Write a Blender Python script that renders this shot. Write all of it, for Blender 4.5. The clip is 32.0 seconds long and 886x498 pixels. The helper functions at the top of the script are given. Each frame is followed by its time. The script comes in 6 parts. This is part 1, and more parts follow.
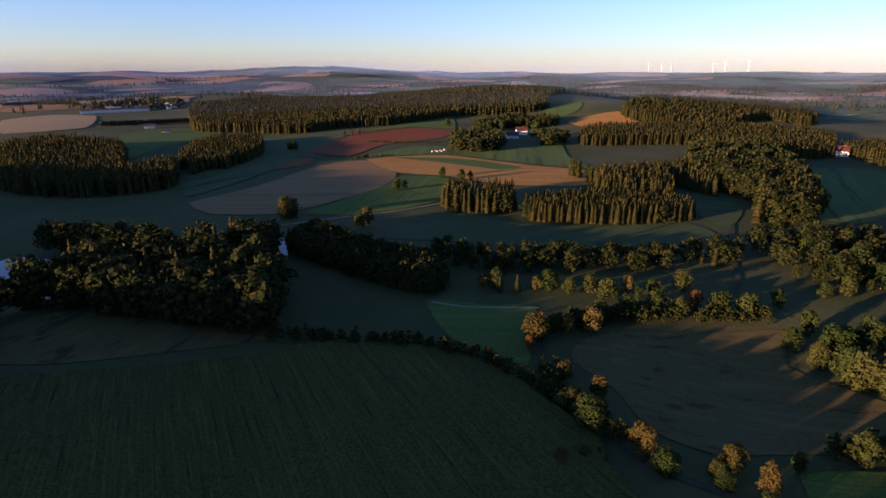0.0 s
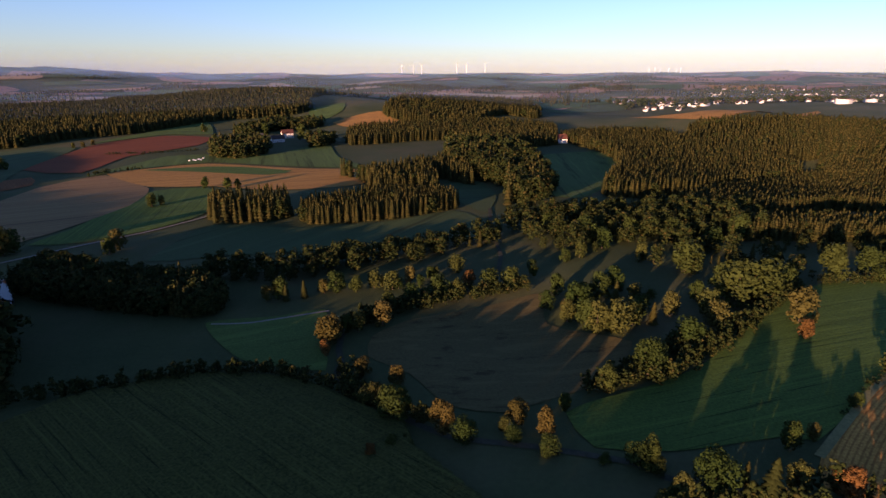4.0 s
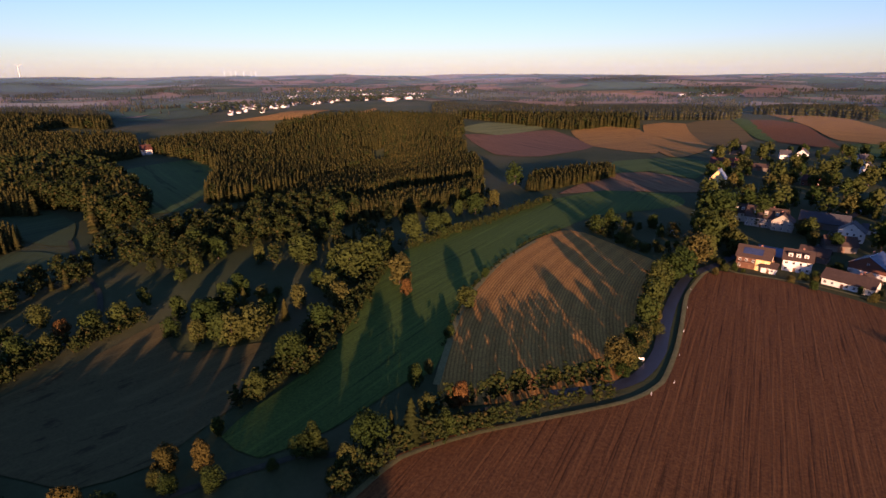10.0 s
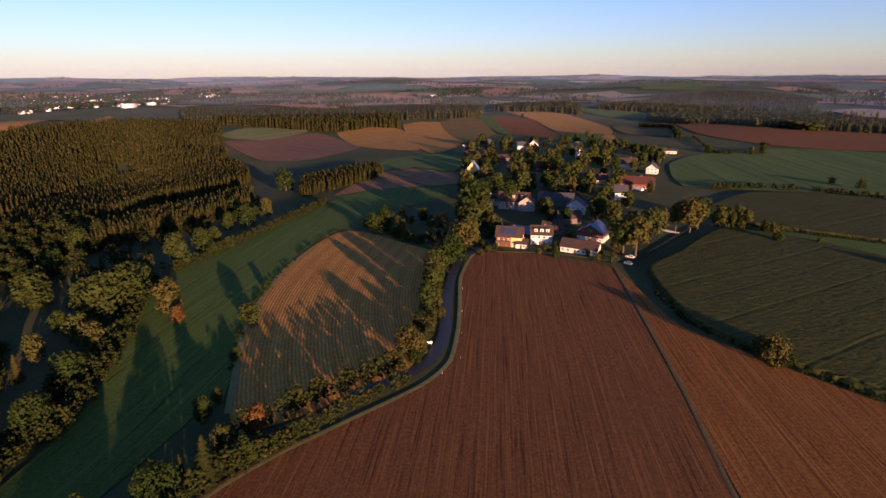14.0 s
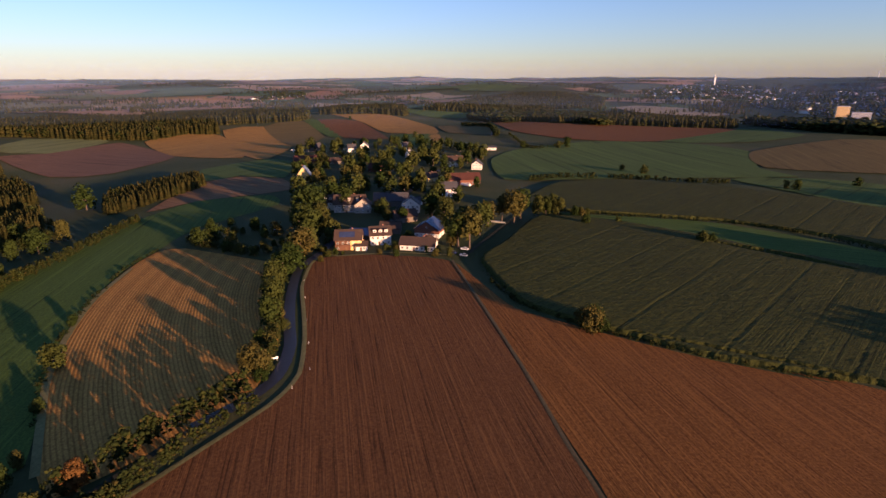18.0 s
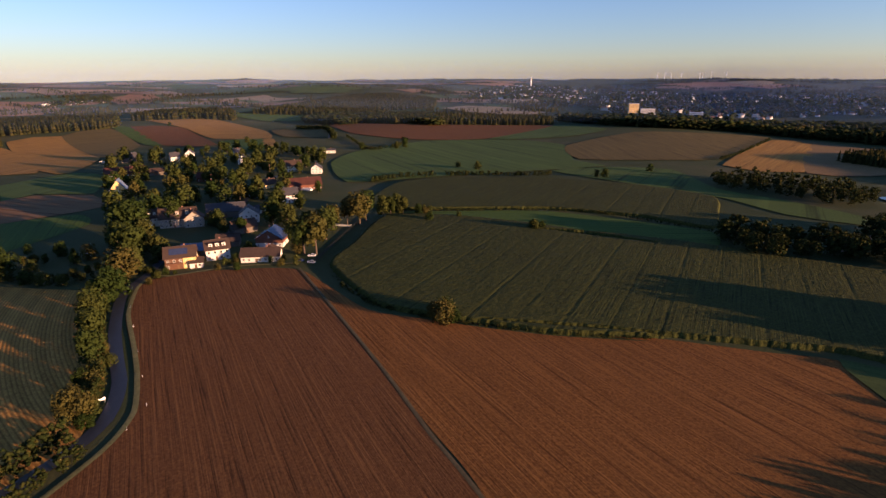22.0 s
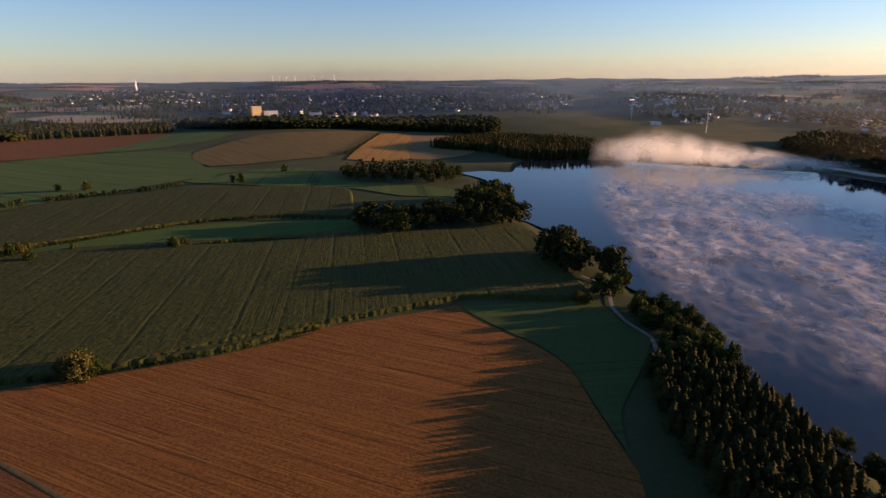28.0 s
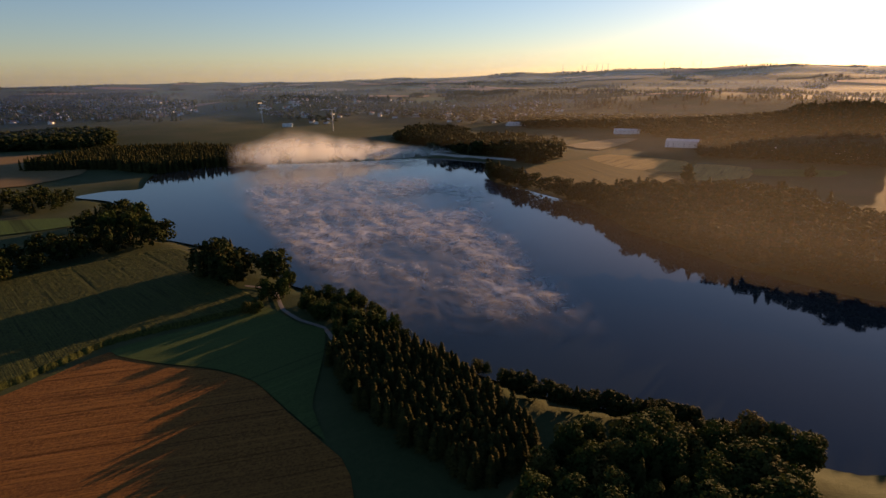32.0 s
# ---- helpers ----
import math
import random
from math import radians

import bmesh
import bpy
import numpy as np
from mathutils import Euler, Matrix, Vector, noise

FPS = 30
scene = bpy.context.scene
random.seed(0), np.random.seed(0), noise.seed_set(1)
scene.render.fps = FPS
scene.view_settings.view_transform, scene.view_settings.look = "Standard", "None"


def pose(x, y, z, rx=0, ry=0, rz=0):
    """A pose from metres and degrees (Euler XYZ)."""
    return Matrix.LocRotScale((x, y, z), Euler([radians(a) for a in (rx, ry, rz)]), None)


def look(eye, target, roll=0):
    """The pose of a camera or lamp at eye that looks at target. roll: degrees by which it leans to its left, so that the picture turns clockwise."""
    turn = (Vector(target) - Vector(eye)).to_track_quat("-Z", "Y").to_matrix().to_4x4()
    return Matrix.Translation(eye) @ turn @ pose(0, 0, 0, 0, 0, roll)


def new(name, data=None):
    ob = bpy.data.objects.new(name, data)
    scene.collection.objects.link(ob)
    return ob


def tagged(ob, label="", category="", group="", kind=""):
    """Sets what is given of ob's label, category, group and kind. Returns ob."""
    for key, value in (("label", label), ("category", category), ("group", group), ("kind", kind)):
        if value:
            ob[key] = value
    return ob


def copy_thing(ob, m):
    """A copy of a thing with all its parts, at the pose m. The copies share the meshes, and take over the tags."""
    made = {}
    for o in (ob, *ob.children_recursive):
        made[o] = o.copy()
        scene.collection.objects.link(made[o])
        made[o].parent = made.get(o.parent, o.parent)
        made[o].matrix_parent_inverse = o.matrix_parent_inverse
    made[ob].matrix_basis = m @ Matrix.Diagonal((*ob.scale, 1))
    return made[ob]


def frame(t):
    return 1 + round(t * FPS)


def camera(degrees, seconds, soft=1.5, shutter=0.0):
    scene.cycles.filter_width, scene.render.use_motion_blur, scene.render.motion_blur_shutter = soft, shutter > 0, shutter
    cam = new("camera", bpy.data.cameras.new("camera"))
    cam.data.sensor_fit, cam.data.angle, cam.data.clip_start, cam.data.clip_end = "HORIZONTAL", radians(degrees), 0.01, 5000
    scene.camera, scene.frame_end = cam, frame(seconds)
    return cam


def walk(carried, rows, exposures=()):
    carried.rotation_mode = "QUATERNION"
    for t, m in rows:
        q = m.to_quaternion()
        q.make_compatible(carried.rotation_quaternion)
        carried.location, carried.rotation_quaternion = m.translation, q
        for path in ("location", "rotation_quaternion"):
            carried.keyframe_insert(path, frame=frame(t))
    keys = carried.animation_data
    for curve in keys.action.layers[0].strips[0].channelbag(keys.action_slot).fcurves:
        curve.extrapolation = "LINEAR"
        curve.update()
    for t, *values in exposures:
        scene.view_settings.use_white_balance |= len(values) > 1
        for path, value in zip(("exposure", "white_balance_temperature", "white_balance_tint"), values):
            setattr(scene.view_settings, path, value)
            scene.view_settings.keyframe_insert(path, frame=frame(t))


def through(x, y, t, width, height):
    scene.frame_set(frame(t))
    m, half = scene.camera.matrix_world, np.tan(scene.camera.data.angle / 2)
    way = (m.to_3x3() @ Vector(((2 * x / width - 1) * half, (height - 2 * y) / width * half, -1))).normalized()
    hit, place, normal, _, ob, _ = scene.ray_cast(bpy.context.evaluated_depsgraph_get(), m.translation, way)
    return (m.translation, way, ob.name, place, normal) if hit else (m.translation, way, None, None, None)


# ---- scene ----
# ---- camera: it hovers at 90 m and turns clockwise ----
cam = camera(78.87, 32.0)
TURN = [  # seconds, yaw, pitch, roll
    (0.0, 0.00, -18.34, -0.32),
    (0.5, -3.57, -18.34, -0.31),
    (1.0, -7.34, -18.35, -0.31),
    (1.5, -11.07, -18.35, -0.30),
    (2.0, -14.52, -18.35, -0.30),
    (2.5, -17.29, -18.35, -0.30),
    (4.5, -26.41, -18.33, -0.29),
    (5.0, -29.05, -18.32, -0.29),
    (5.5, -31.83, -18.31, -0.28),
    (6.0, -34.91, -18.30, -0.28),
    (6.5, -38.54, -18.28, -0.28),
    (7.0, -42.55, -18.27, -0.28),
    (7.5, -46.60, -18.26, -0.28),
    (8.0, -50.59, -18.24, -0.28),
    (8.5, -54.52, -18.23, -0.28),
    (9.0, -58.36, -18.21, -0.27),
    (9.5, -61.92, -18.19, -0.27),
    (10.0, -65.08, -18.18, -0.27),
    (10.5, -68.09, -18.16, -0.27),
    (11.0, -71.15, -18.14, -0.26),
    (11.5, -74.42, -18.12, -0.26),
    (12.0, -77.82, -18.10, -0.26),
    (12.5, -81.20, -18.08, -0.25),
    (13.0, -84.31, -18.06, -0.25),
    (13.5, -86.92, -18.05, -0.25),
    (14.0, -89.21, -18.03, -0.24),
    (14.5, -91.30, -18.01, -0.24),
    (16.5, -100.41, -17.93, -0.23),
    (17.0, -102.79, -17.92, -0.23),
    (17.5, -104.95, -17.90, -0.22),
    (18.0, -106.92, -17.88, -0.22),
    (18.5, -108.81, -17.87, -0.22),
    (19.0, -110.83, -17.85, -0.22),
    (19.5, -112.88, -17.84, -0.22),
    (20.0, -115.13, -17.82, -0.22),
    (20.5, -117.44, -17.81, -0.22),
    (21.0, -119.64, -17.80, -0.23),
    (21.5, -121.72, -17.78, -0.23),
    (22.0, -123.75, -17.77, -0.23),
    (22.5, -125.80, -17.76, -0.24),
    (23.0, -127.91, -17.75, -0.25),
    (23.5, -130.22, -17.74, -0.26),
    (24.0, -132.75, -17.73, -0.27),
    (24.5, -135.35, -17.73, -0.28),
    (25.0, -138.24, -17.72, -0.29),
    (25.5, -141.41, -17.71, -0.31),
    (27.5, -156.88, -17.70, -0.40),
    (28.0, -161.20, -17.70, -0.42),
    (28.5, -165.72, -17.70, -0.46),
    (29.0, -170.14, -17.70, -0.49),
    (29.5, -174.66, -17.70, -0.53),
    (30.0, -179.49, -17.70, -0.57),
    (30.5, -184.78, -17.70, -0.61),
    (31.0, -189.91, -17.71, -0.66),
    (31.5, -194.31, -17.71, -0.71),
    (32.0, -198.00, -17.72, -0.77),
    ]
EYE = (0.0, 0.0, 90.0)
EXPOSURES = [(0.0, 2.3, 5750, 42), (6.0, 2.08, 5850, 45), (9.0, 2.02, 5900, 48), (13.0, 1.98, 5950, 48), (18.0, 1.98, 6000, 42), (21.0, 1.98, 6050, 39), (24.0, 2.0, 6100, 37), (28.0, 1.95, 6300, 33), (30.0, 1.86, 6450, 33), (31.0, 1.78, 6800, 31), (32.0, 1.60, 6950, 29)]
walk(cam, [(t, pose(*EYE, 0, 0, yaw) @ pose(0, 0, 0, 90 + pitch) @ pose(0, 0, 0, 0, 0, roll)) for t, yaw, pitch, roll in TURN],
     exposures=EXPOSURES)

# ---- sun and sky: a clear sky just after sunrise ----
SUN_BEARING, SUN_HEIGHT = 240.0, 6.4
world = bpy.data.worlds.new("world")
scene.world = world
world.use_nodes = True
wn = world.node_tree.nodes
sky = wn.new("ShaderNodeTexSky")
sky.sky_type = "NISHITA"
sky.sun_disc = False
sky.sun_elevation, sky.sun_rotation = radians(SUN_HEIGHT), radians(SUN_BEARING)
sky.altitude, sky.air_density, sky.dust_density, sky.ozone_density = 500, 1.0, 0.35, 3.0
wn["Background"].inputs["Strength"].default_value = 0.058
world.node_tree.links.new(sky.outputs["Color"], wn["Background"].inputs["Color"])
sun_data = bpy.data.lights.new("sun", "SUN")
sun_data.energy, sun_data.angle, sun_data.color = 3.5, radians(0.6), (1.0, 0.62, 0.27)
sun = new("sun", sun_data)
b, e = radians(SUN_BEARING), radians(SUN_HEIGHT)
sun.matrix_world = look((0, 0, 300), (-math.sin(b) * math.cos(e), -math.cos(b) * math.cos(e), 300 - math.sin(e)))
# tinted sheets painting aerial haze; the three nearest are warm, as sun glare
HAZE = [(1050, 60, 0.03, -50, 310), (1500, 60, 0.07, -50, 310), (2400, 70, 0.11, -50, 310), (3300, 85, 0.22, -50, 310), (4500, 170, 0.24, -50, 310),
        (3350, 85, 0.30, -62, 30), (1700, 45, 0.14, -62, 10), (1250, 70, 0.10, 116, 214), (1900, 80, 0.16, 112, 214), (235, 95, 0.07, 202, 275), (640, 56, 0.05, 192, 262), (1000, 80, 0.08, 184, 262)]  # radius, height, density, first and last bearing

# ---- materials ----
def material(name):
    m = bpy.data.materials.new(name)
    m.use_nodes = True
    n = m.node_tree.nodes
    return m, n, m.node_tree.links, n["Principled BSDF"]


def ramp(n, links, fac, stops):
    r = n.new("ShaderNodeValToRGB")
    links.new(fac, r.inputs["Fac"])
    els = r.color_ramp.elements
    while len(els) < len(stops):
        els.new(0.5)
    for el, (p, c) in zip(els, stops):
        el.position, el.color = p, (*c, 1)
    return r.outputs["Color"]


def mixed(n, links, fac, a, b, kind="MIX"):
    m = n.new("ShaderNodeMix")
    m.data_type, m.blend_type = "RGBA", kind
    for sock, v in ((m.inputs[0], fac), (m.inputs[6], a), (m.inputs[7], b)):
        if isinstance(v, (int, float)):
            sock.default_value = v
        elif isinstance(v, tuple):
            sock.default_value = (*v, 1)
        else:
            links.new(v, sock)
    return m.outputs[2]


def noise_tex(n, links, scale, detail=4.0, rough=0.6, vector=None):
    t = n.new("ShaderNodeTexNoise")
    t.inputs["Scale"].default_value, t.inputs["Detail"].default_value, t.inputs["Roughness"].default_value = scale, detail, rough
    if vector is None:
        vector = n.new("ShaderNodeTexCoord").outputs["Object"]
    links.new(vector, t.inputs["Vector"])
    return t.outputs["Fac"]


def bump(n, links, bsdf, fac, strength, distance):
    b = n.new("ShaderNodeBump")
    b.inputs["Strength"].default_value, b.inputs["Distance"].default_value = strength, distance
    links.new(fac, b.inputs["Height"])
    links.new(b.outputs["Normal"], bsdf.inputs["Normal"])


def soil(name, dark, light, rows=None, spacing=2.0, contrast=0.5, depth=0.25, patch=None, round_point=None):
    """A field: two colours mottled at two scales, and tillage rows along the compass bearing rows, spacing metres apart."""
    m, n, links, p = material(name)
    co = n.new("ShaderNodeTexCoord").outputs["Object"]
    fine = noise_tex(n, links, 1.3, 6, 0.7, co)
    broad = noise_tex(n, links, 0.02, 4, 0.6, co)
    c = ramp(n, links, fine, [(0.36, dark), (0.64, light)])
    c = mixed(n, links, ramp(n, links, broad, [(0.35, (0, 0, 0)), (0.7, (0.45, 0.45, 0.45))]), c, patch or dark)
    relief = fine
    if rows is not None:
        stretched = n.new("ShaderNodeMapping")
        stretched.vector_type = "TEXTURE"
        stretched.inputs["Rotation"].default_value = (0, 0, -radians(rows))
        stretched.inputs["Scale"].default_value = (spacing / 1.3, spacing / 0.02, 1)
        links.new(co, stretched.inputs["Vector"])
        streak = noise_tex(n, links, 1.0, 5, 0.65, stretched.outputs["Vector"])
        c = mixed(n, links, ramp(n, links, streak, [(0.54, (0, 0, 0)), (0.62, (0.6, 0.6, 0.6))]), c, tuple(v * 1.12 for v in light))
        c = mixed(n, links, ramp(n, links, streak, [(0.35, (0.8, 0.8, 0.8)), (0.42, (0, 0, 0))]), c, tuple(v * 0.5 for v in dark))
        relief = streak
    if rows is not None or round_point:
        if contrast >= 0.5:
            mp = n.new("ShaderNodeMapping")
            mp.inputs["Rotation"].default_value = (0, 0, radians(rows or 0))
            links.new(co, mp.inputs["Vector"])
            w = n.new("ShaderNodeTexWave")
            w.wave_type, w.bands_direction = "BANDS", "X"
            if round_point:  # rows curve round a far point
                w.wave_type, w.rings_direction = "RINGS", "Z"
                mp.inputs["Rotation"].default_value = (0, 0, 0)
                mp.inputs["Location"].default_value = (-round_point[0], -round_point[1], 0)
            w.inputs["Scale"].default_value = 0.314 / spacing
            w.inputs["Distortion"].default_value, w.inputs["Detail"].default_value = 2.5, 2.0
            w.inputs["Detail Scale"].default_value = 0.06
            links.new(mp.outputs["Vector"], w.inputs["Vector"])
            # row troughs get darkened soil, painting the shade in the furrows
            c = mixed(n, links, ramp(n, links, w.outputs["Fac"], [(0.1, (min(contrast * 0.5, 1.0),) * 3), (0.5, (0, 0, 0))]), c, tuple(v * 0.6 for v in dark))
            if round_point:  # broad bands left by the harvester, and thin weedy patches
                band = n.new("ShaderNodeTexWave")
                band.wave_type, band.rings_direction = "RINGS", "Z"
                band.inputs["Scale"].default_value = 0.314 / 8.0
                band.inputs["Distortion"].default_value, band.inputs["Detail Scale"].default_value = 1.5, 0.05
                links.new(mp.outputs["Vector"], band.inputs["Vector"])
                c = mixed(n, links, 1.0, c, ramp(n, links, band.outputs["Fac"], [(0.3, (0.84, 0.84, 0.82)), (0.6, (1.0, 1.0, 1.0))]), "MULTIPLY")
            relief = w.outputs["Fac"]
    links.new(c, p.inputs["Base Color"])
    p.inputs["Roughness"].default_value = 0.95
    p.inputs["Specular IOR Level"].default_value = 0.1
    bump(n, links, p, relief, 0.6, depth)
    return m


CROPS = {  # dark, light, row spacing, row contrast, relief, patch colour
    "plough": ((0.078, 0.032, 0.011), (0.168, 0.075, 0.023), 0.9, 0.12, 0.28, (0.110, 0.047, 0.015)),
    "plough2": ((0.105, 0.056, 0.030), (0.165, 0.094, 0.052), 3.0, 0.3, 0.2, (0.132, 0.074, 0.042)),
    "redsoil": ((0.098, 0.029, 0.010), (0.158, 0.050, 0.018), 4.0, 0.2, 0.2, (0.128, 0.039, 0.014)),
    "redstub": ((0.098, 0.037, 0.009), (0.235, 0.100, 0.022), 0.9, 0.2, 0.35, (0.128, 0.054, 0.015)),
    "stubble": ((0.150, 0.072, 0.018), (0.340, 0.196, 0.044), 3.0, 0.3, 0.14, (0.250, 0.134, 0.034)),
    "ridges": ((0.190, 0.084, 0.020), (0.520, 0.275, 0.058), 1.25, 1.0, 0.14, (0.420, 0.215, 0.048)),
    "drystub": ((0.128, 0.078, 0.032), (0.208, 0.140, 0.059), 4.0, 0.25, 0.2, (0.152, 0.101, 0.043)),
    "tan": ((0.128, 0.066, 0.030), (0.208, 0.121, 0.056), 3.0, 0.3, 0.2, (0.160, 0.094, 0.043)),
    "gold": ((0.192, 0.117, 0.036), (0.336, 0.226, 0.073), 4.0, 0.3, 0.2, (0.256, 0.164, 0.056)),
    "pale": ((0.160, 0.125, 0.066), (0.248, 0.195, 0.106), 6.0, 0.2, 0.2, (0.192, 0.156, 0.073)),
    "olive": ((0.076, 0.055, 0.016), (0.136, 0.101, 0.032), 5.0, 0.35, 0.25, (0.100, 0.078, 0.025)),
    "grass": ((0.036, 0.065, 0.014), (0.071, 0.116, 0.026), 9.0, 0.15, 0.15, (0.060, 0.090, 0.023)),
    # grass made darker and bluer, so that shade is in the colour
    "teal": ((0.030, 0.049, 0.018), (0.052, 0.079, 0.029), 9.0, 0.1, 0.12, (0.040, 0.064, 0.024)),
    "meadow": ((0.032, 0.052, 0.014), (0.058, 0.086, 0.023), 7.0, 0.15, 0.15, (0.048, 0.068, 0.019)),
    "crop": ((0.027, 0.054, 0.010), (0.072, 0.120, 0.020), 1.6, 0.35, 0.25, (0.044, 0.082, 0.016)),
    "lime": ((0.093, 0.111, 0.036), (0.153, 0.170, 0.060), 8.0, 0.15, 0.15, (0.119, 0.140, 0.048)),
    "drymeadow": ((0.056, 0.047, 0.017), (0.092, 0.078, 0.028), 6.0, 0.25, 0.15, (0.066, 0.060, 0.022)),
}


def crop_material(kind, rows, round_point=None):
    key = f"{kind}_rows_{int(rows)}"
    if key not in bpy.data.materials:
        dark, light, spacing, contrast, depth, patch = CROPS[kind]
        soil(key, dark, light, None if round_point else rows, spacing, contrast, depth, patch, round_point)
    return bpy.data.materials[key]


def plain(name, dark, light, scale=1.0, rough=0.8, metal=0.0, relief=0.0, spec=0.3):
    m, n, links, p = material(name)
    f = noise_tex(n, links, scale, 5, 0.65)
    g = noise_tex(n, links, scale * 0.13, 3, 0.6)
    c = ramp(n, links, f, [(0.3, dark), (0.7, light)])
    c = mixed(n, links, ramp(n, links, g, [(0.4, (0, 0, 0)), (0.7, (0.5, 0.5, 0.5))]), c, tuple(v * 0.75 for v in dark))
    links.new(c, p.inputs["Base Color"])
    p.inputs["Roughness"].default_value, p.inputs["Metallic"].default_value = rough, metal
    p.inputs["Specular IOR Level"].default_value = spec
    if relief:
        bump(n, links, p, f, 0.5, relief)
    return m


def foliage(name, stops, per_object=False, through=0.15):
    """Leaves: a colour drawn for each clump (or tree), mottled, letting some light through."""
    m, n, links, p = material(name)
    if per_object:
        r = n.new("ShaderNodeObjectInfo").outputs["Random"]
    else:
        r = n.new("ShaderNodeNewGeometry").outputs["Random Per Island"]
    c = ramp(n, links, r, stops)
    f = noise_tex(n, links, 1.1, 5, 0.7)
    c = mixed(n, links, 1.0, c, ramp(n, links, f, [(0.25, (0.36, 0.36, 0.36)), (0.75, (0.9, 0.88, 0.8))]), "MULTIPLY")
    links.new(c, p.inputs["Base Color"])
    p.inputs["Roughness"].default_value, p.inputs["Specular IOR Level"].default_value = 0.85, 0.05
    t = n.new("ShaderNodeBsdfTranslucent")
    links.new(c, t.inputs["Color"])
    mix = n.new("ShaderNodeMixShader")
    mix.inputs[0].default_value = through
    links.new(p.outputs[0], mix.inputs[1])
    links.new(t.outputs[0], mix.inputs[2])
    links.new(mix.outputs[0], n["Material Output"].inputs["Surface"])
    bump(n, links, p, noise_tex(n, links, 3.0, 4, 0.7), 0.6, 0.25)
    return m


SPRUCE = foliage("spruce_needles", [(0.0, (0.034, 0.040, 0.012)), (0.5, (0.052, 0.054, 0.016)), (1.0, (0.078, 0.070, 0.020))], through=0.1)
LEAVES = foliage("mixed_leaves", [(0.0, (0.021, 0.035, 0.010)), (0.6, (0.033, 0.047, 0.013)), (0.9, (0.052, 0.059, 0.016)), (1.0, (0.080, 0.064, 0.019))])
TREE_LEAVES = foliage("tree_leaves", [(0.0, (0.030, 0.054, 0.012)), (0.45, (0.048, 0.070, 0.016)), (0.85, (0.076, 0.087, 0.022)), (1.0, (0.106, 0.090, 0.026))], True, 0.15)
BARK = plain("bark", (0.05, 0.035, 0.025), (0.13, 0.10, 0.075), 3.0, 0.9, relief=0.05)
ASPHALT = plain("asphalt", (0.018, 0.022, 0.030), (0.030, 0.036, 0.047), 0.8, 0.5, relief=0.01)
# verge grass brightened to yellow-green, with the sunlight put into its colour
VERGE = plain("sunlit_grass_verge", (0.10, 0.10, 0.03), (0.19, 0.17, 0.06), 1.0, 0.95, relief=0.1)
LANE = plain("worn_lane", (0.030, 0.034, 0.022), (0.060, 0.060, 0.040), 0.8, 0.95, spec=0.03)
GRAVEL = plain("gravel", (0.13, 0.115, 0.09), (0.22, 0.195, 0.16), 1.5, 0.9, relief=0.03)
DIRT = plain("track_dirt", (0.062, 0.048, 0.018), (0.115, 0.086, 0.034), 1.2, 0.95, relief=0.05)


def ground_material():
    m, n, links, p = material("rough_grassland")
    co = n.new("ShaderNodeTexCoord").outputs["Object"]
    a = ramp(n, links, noise_tex(n, links, 0.6, 6, 0.7, co), [(0.3, (0.024, 0.036, 0.012)), (0.7, (0.050, 0.064, 0.022))])
    b = ramp(n, links, noise_tex(n, links, 0.012, 5, 0.6, co), [(0.35, (0.03, 0.045, 0.016)), (0.5, (0.055, 0.065, 0.025)), (0.68, (0.10, 0.085, 0.045))])
    c = mixed(n, links, 0.5, a, b)
    links.new(c, p.inputs["Base Color"])
    p.inputs["Roughness"].default_value, p.inputs["Specular IOR Level"].default_value = 0.95, 0.1
    bump(n, links, p, noise_tex(n, links, 0.8, 5, 0.7, co), 0.6, 0.3)
    return m


def water_material():
    m, n, links, p = material("lake_water")
    p.inputs["Base Color"].default_value = (0.012, 0.018, 0.022, 1)
    p.inputs["Roughness"].default_value, p.inputs["IOR"].default_value = 0.06, 1.33
    bump(n, links, p, noise_tex(n, links, 0.35, 3, 0.5), 0.10, 0.05)
    return m


GROUND, WATER = ground_material(), water_material()

# ---- the land ----
HILLS = [  # compass bearing from the start direction, range, radius, height
    (-22, 1500, 420, 26), (8, 1350, 420, 34), (22, 1050, 240, 16), (58, 560, 150, -14), (52, 900, 190, 26), (60, 1350, 330, 22),
    (-32, 4000, 700, 44), (-12, 4050, 800, 56), (112, 2600, 420, 34), (150, 3000, 500, 18),
    # hills at bearings 264 to 294 are out of view, raised to cast shade
    (226, 1700, 420, 34), (240, 900, 260, 40), (207, 2100, 350, 26), (276, 660, 270, 46), (182, 1750, 300, 22),
    (284, 820, 400, 27), (294, 258, 80, 29), (291, 142, 70, 15), (264, 98, 60, 9), (36, 184, 58, -5), (212, 4500, 900, 46), (226, 4400, 1000, 56), (241, 4300, 900, 56), (196, 4500, 700, 22)]

def height(x, y):
    x, y = np.asarray(x, float), np.asarray(y, float)
    r = np.hypot(x, y)
    s = np.clip((r - 900) / 3700, 0, 1)
    z = 62 * s * s * (3 - 2 * s)
    f = np.clip((r - 480) / 500, 0, 1)
    z = z + f * (3.5 * np.sin(x / 170 + 1.0) * np.cos(y / 210) + 2.5 * np.sin(x / 95 + y / 130 + 2.0))
    f = np.clip((r - 1500) / 1500, 0, 1)
    z = z + f * (7 * np.sin(x / 420 + 0.5) * np.sin(y / 370 + 1.2) + 4 * np.sin(x / 190 - y / 230))
    for b, d, w, h in HILLS:
        hx, hy = d * np.sin(np.radians(b)), d * np.cos(np.radians(b))
        z = z + h * np.exp(-((x - hx) ** 2 + (y - hy) ** 2) / (2 * (w * 0.6) ** 2))
    return z


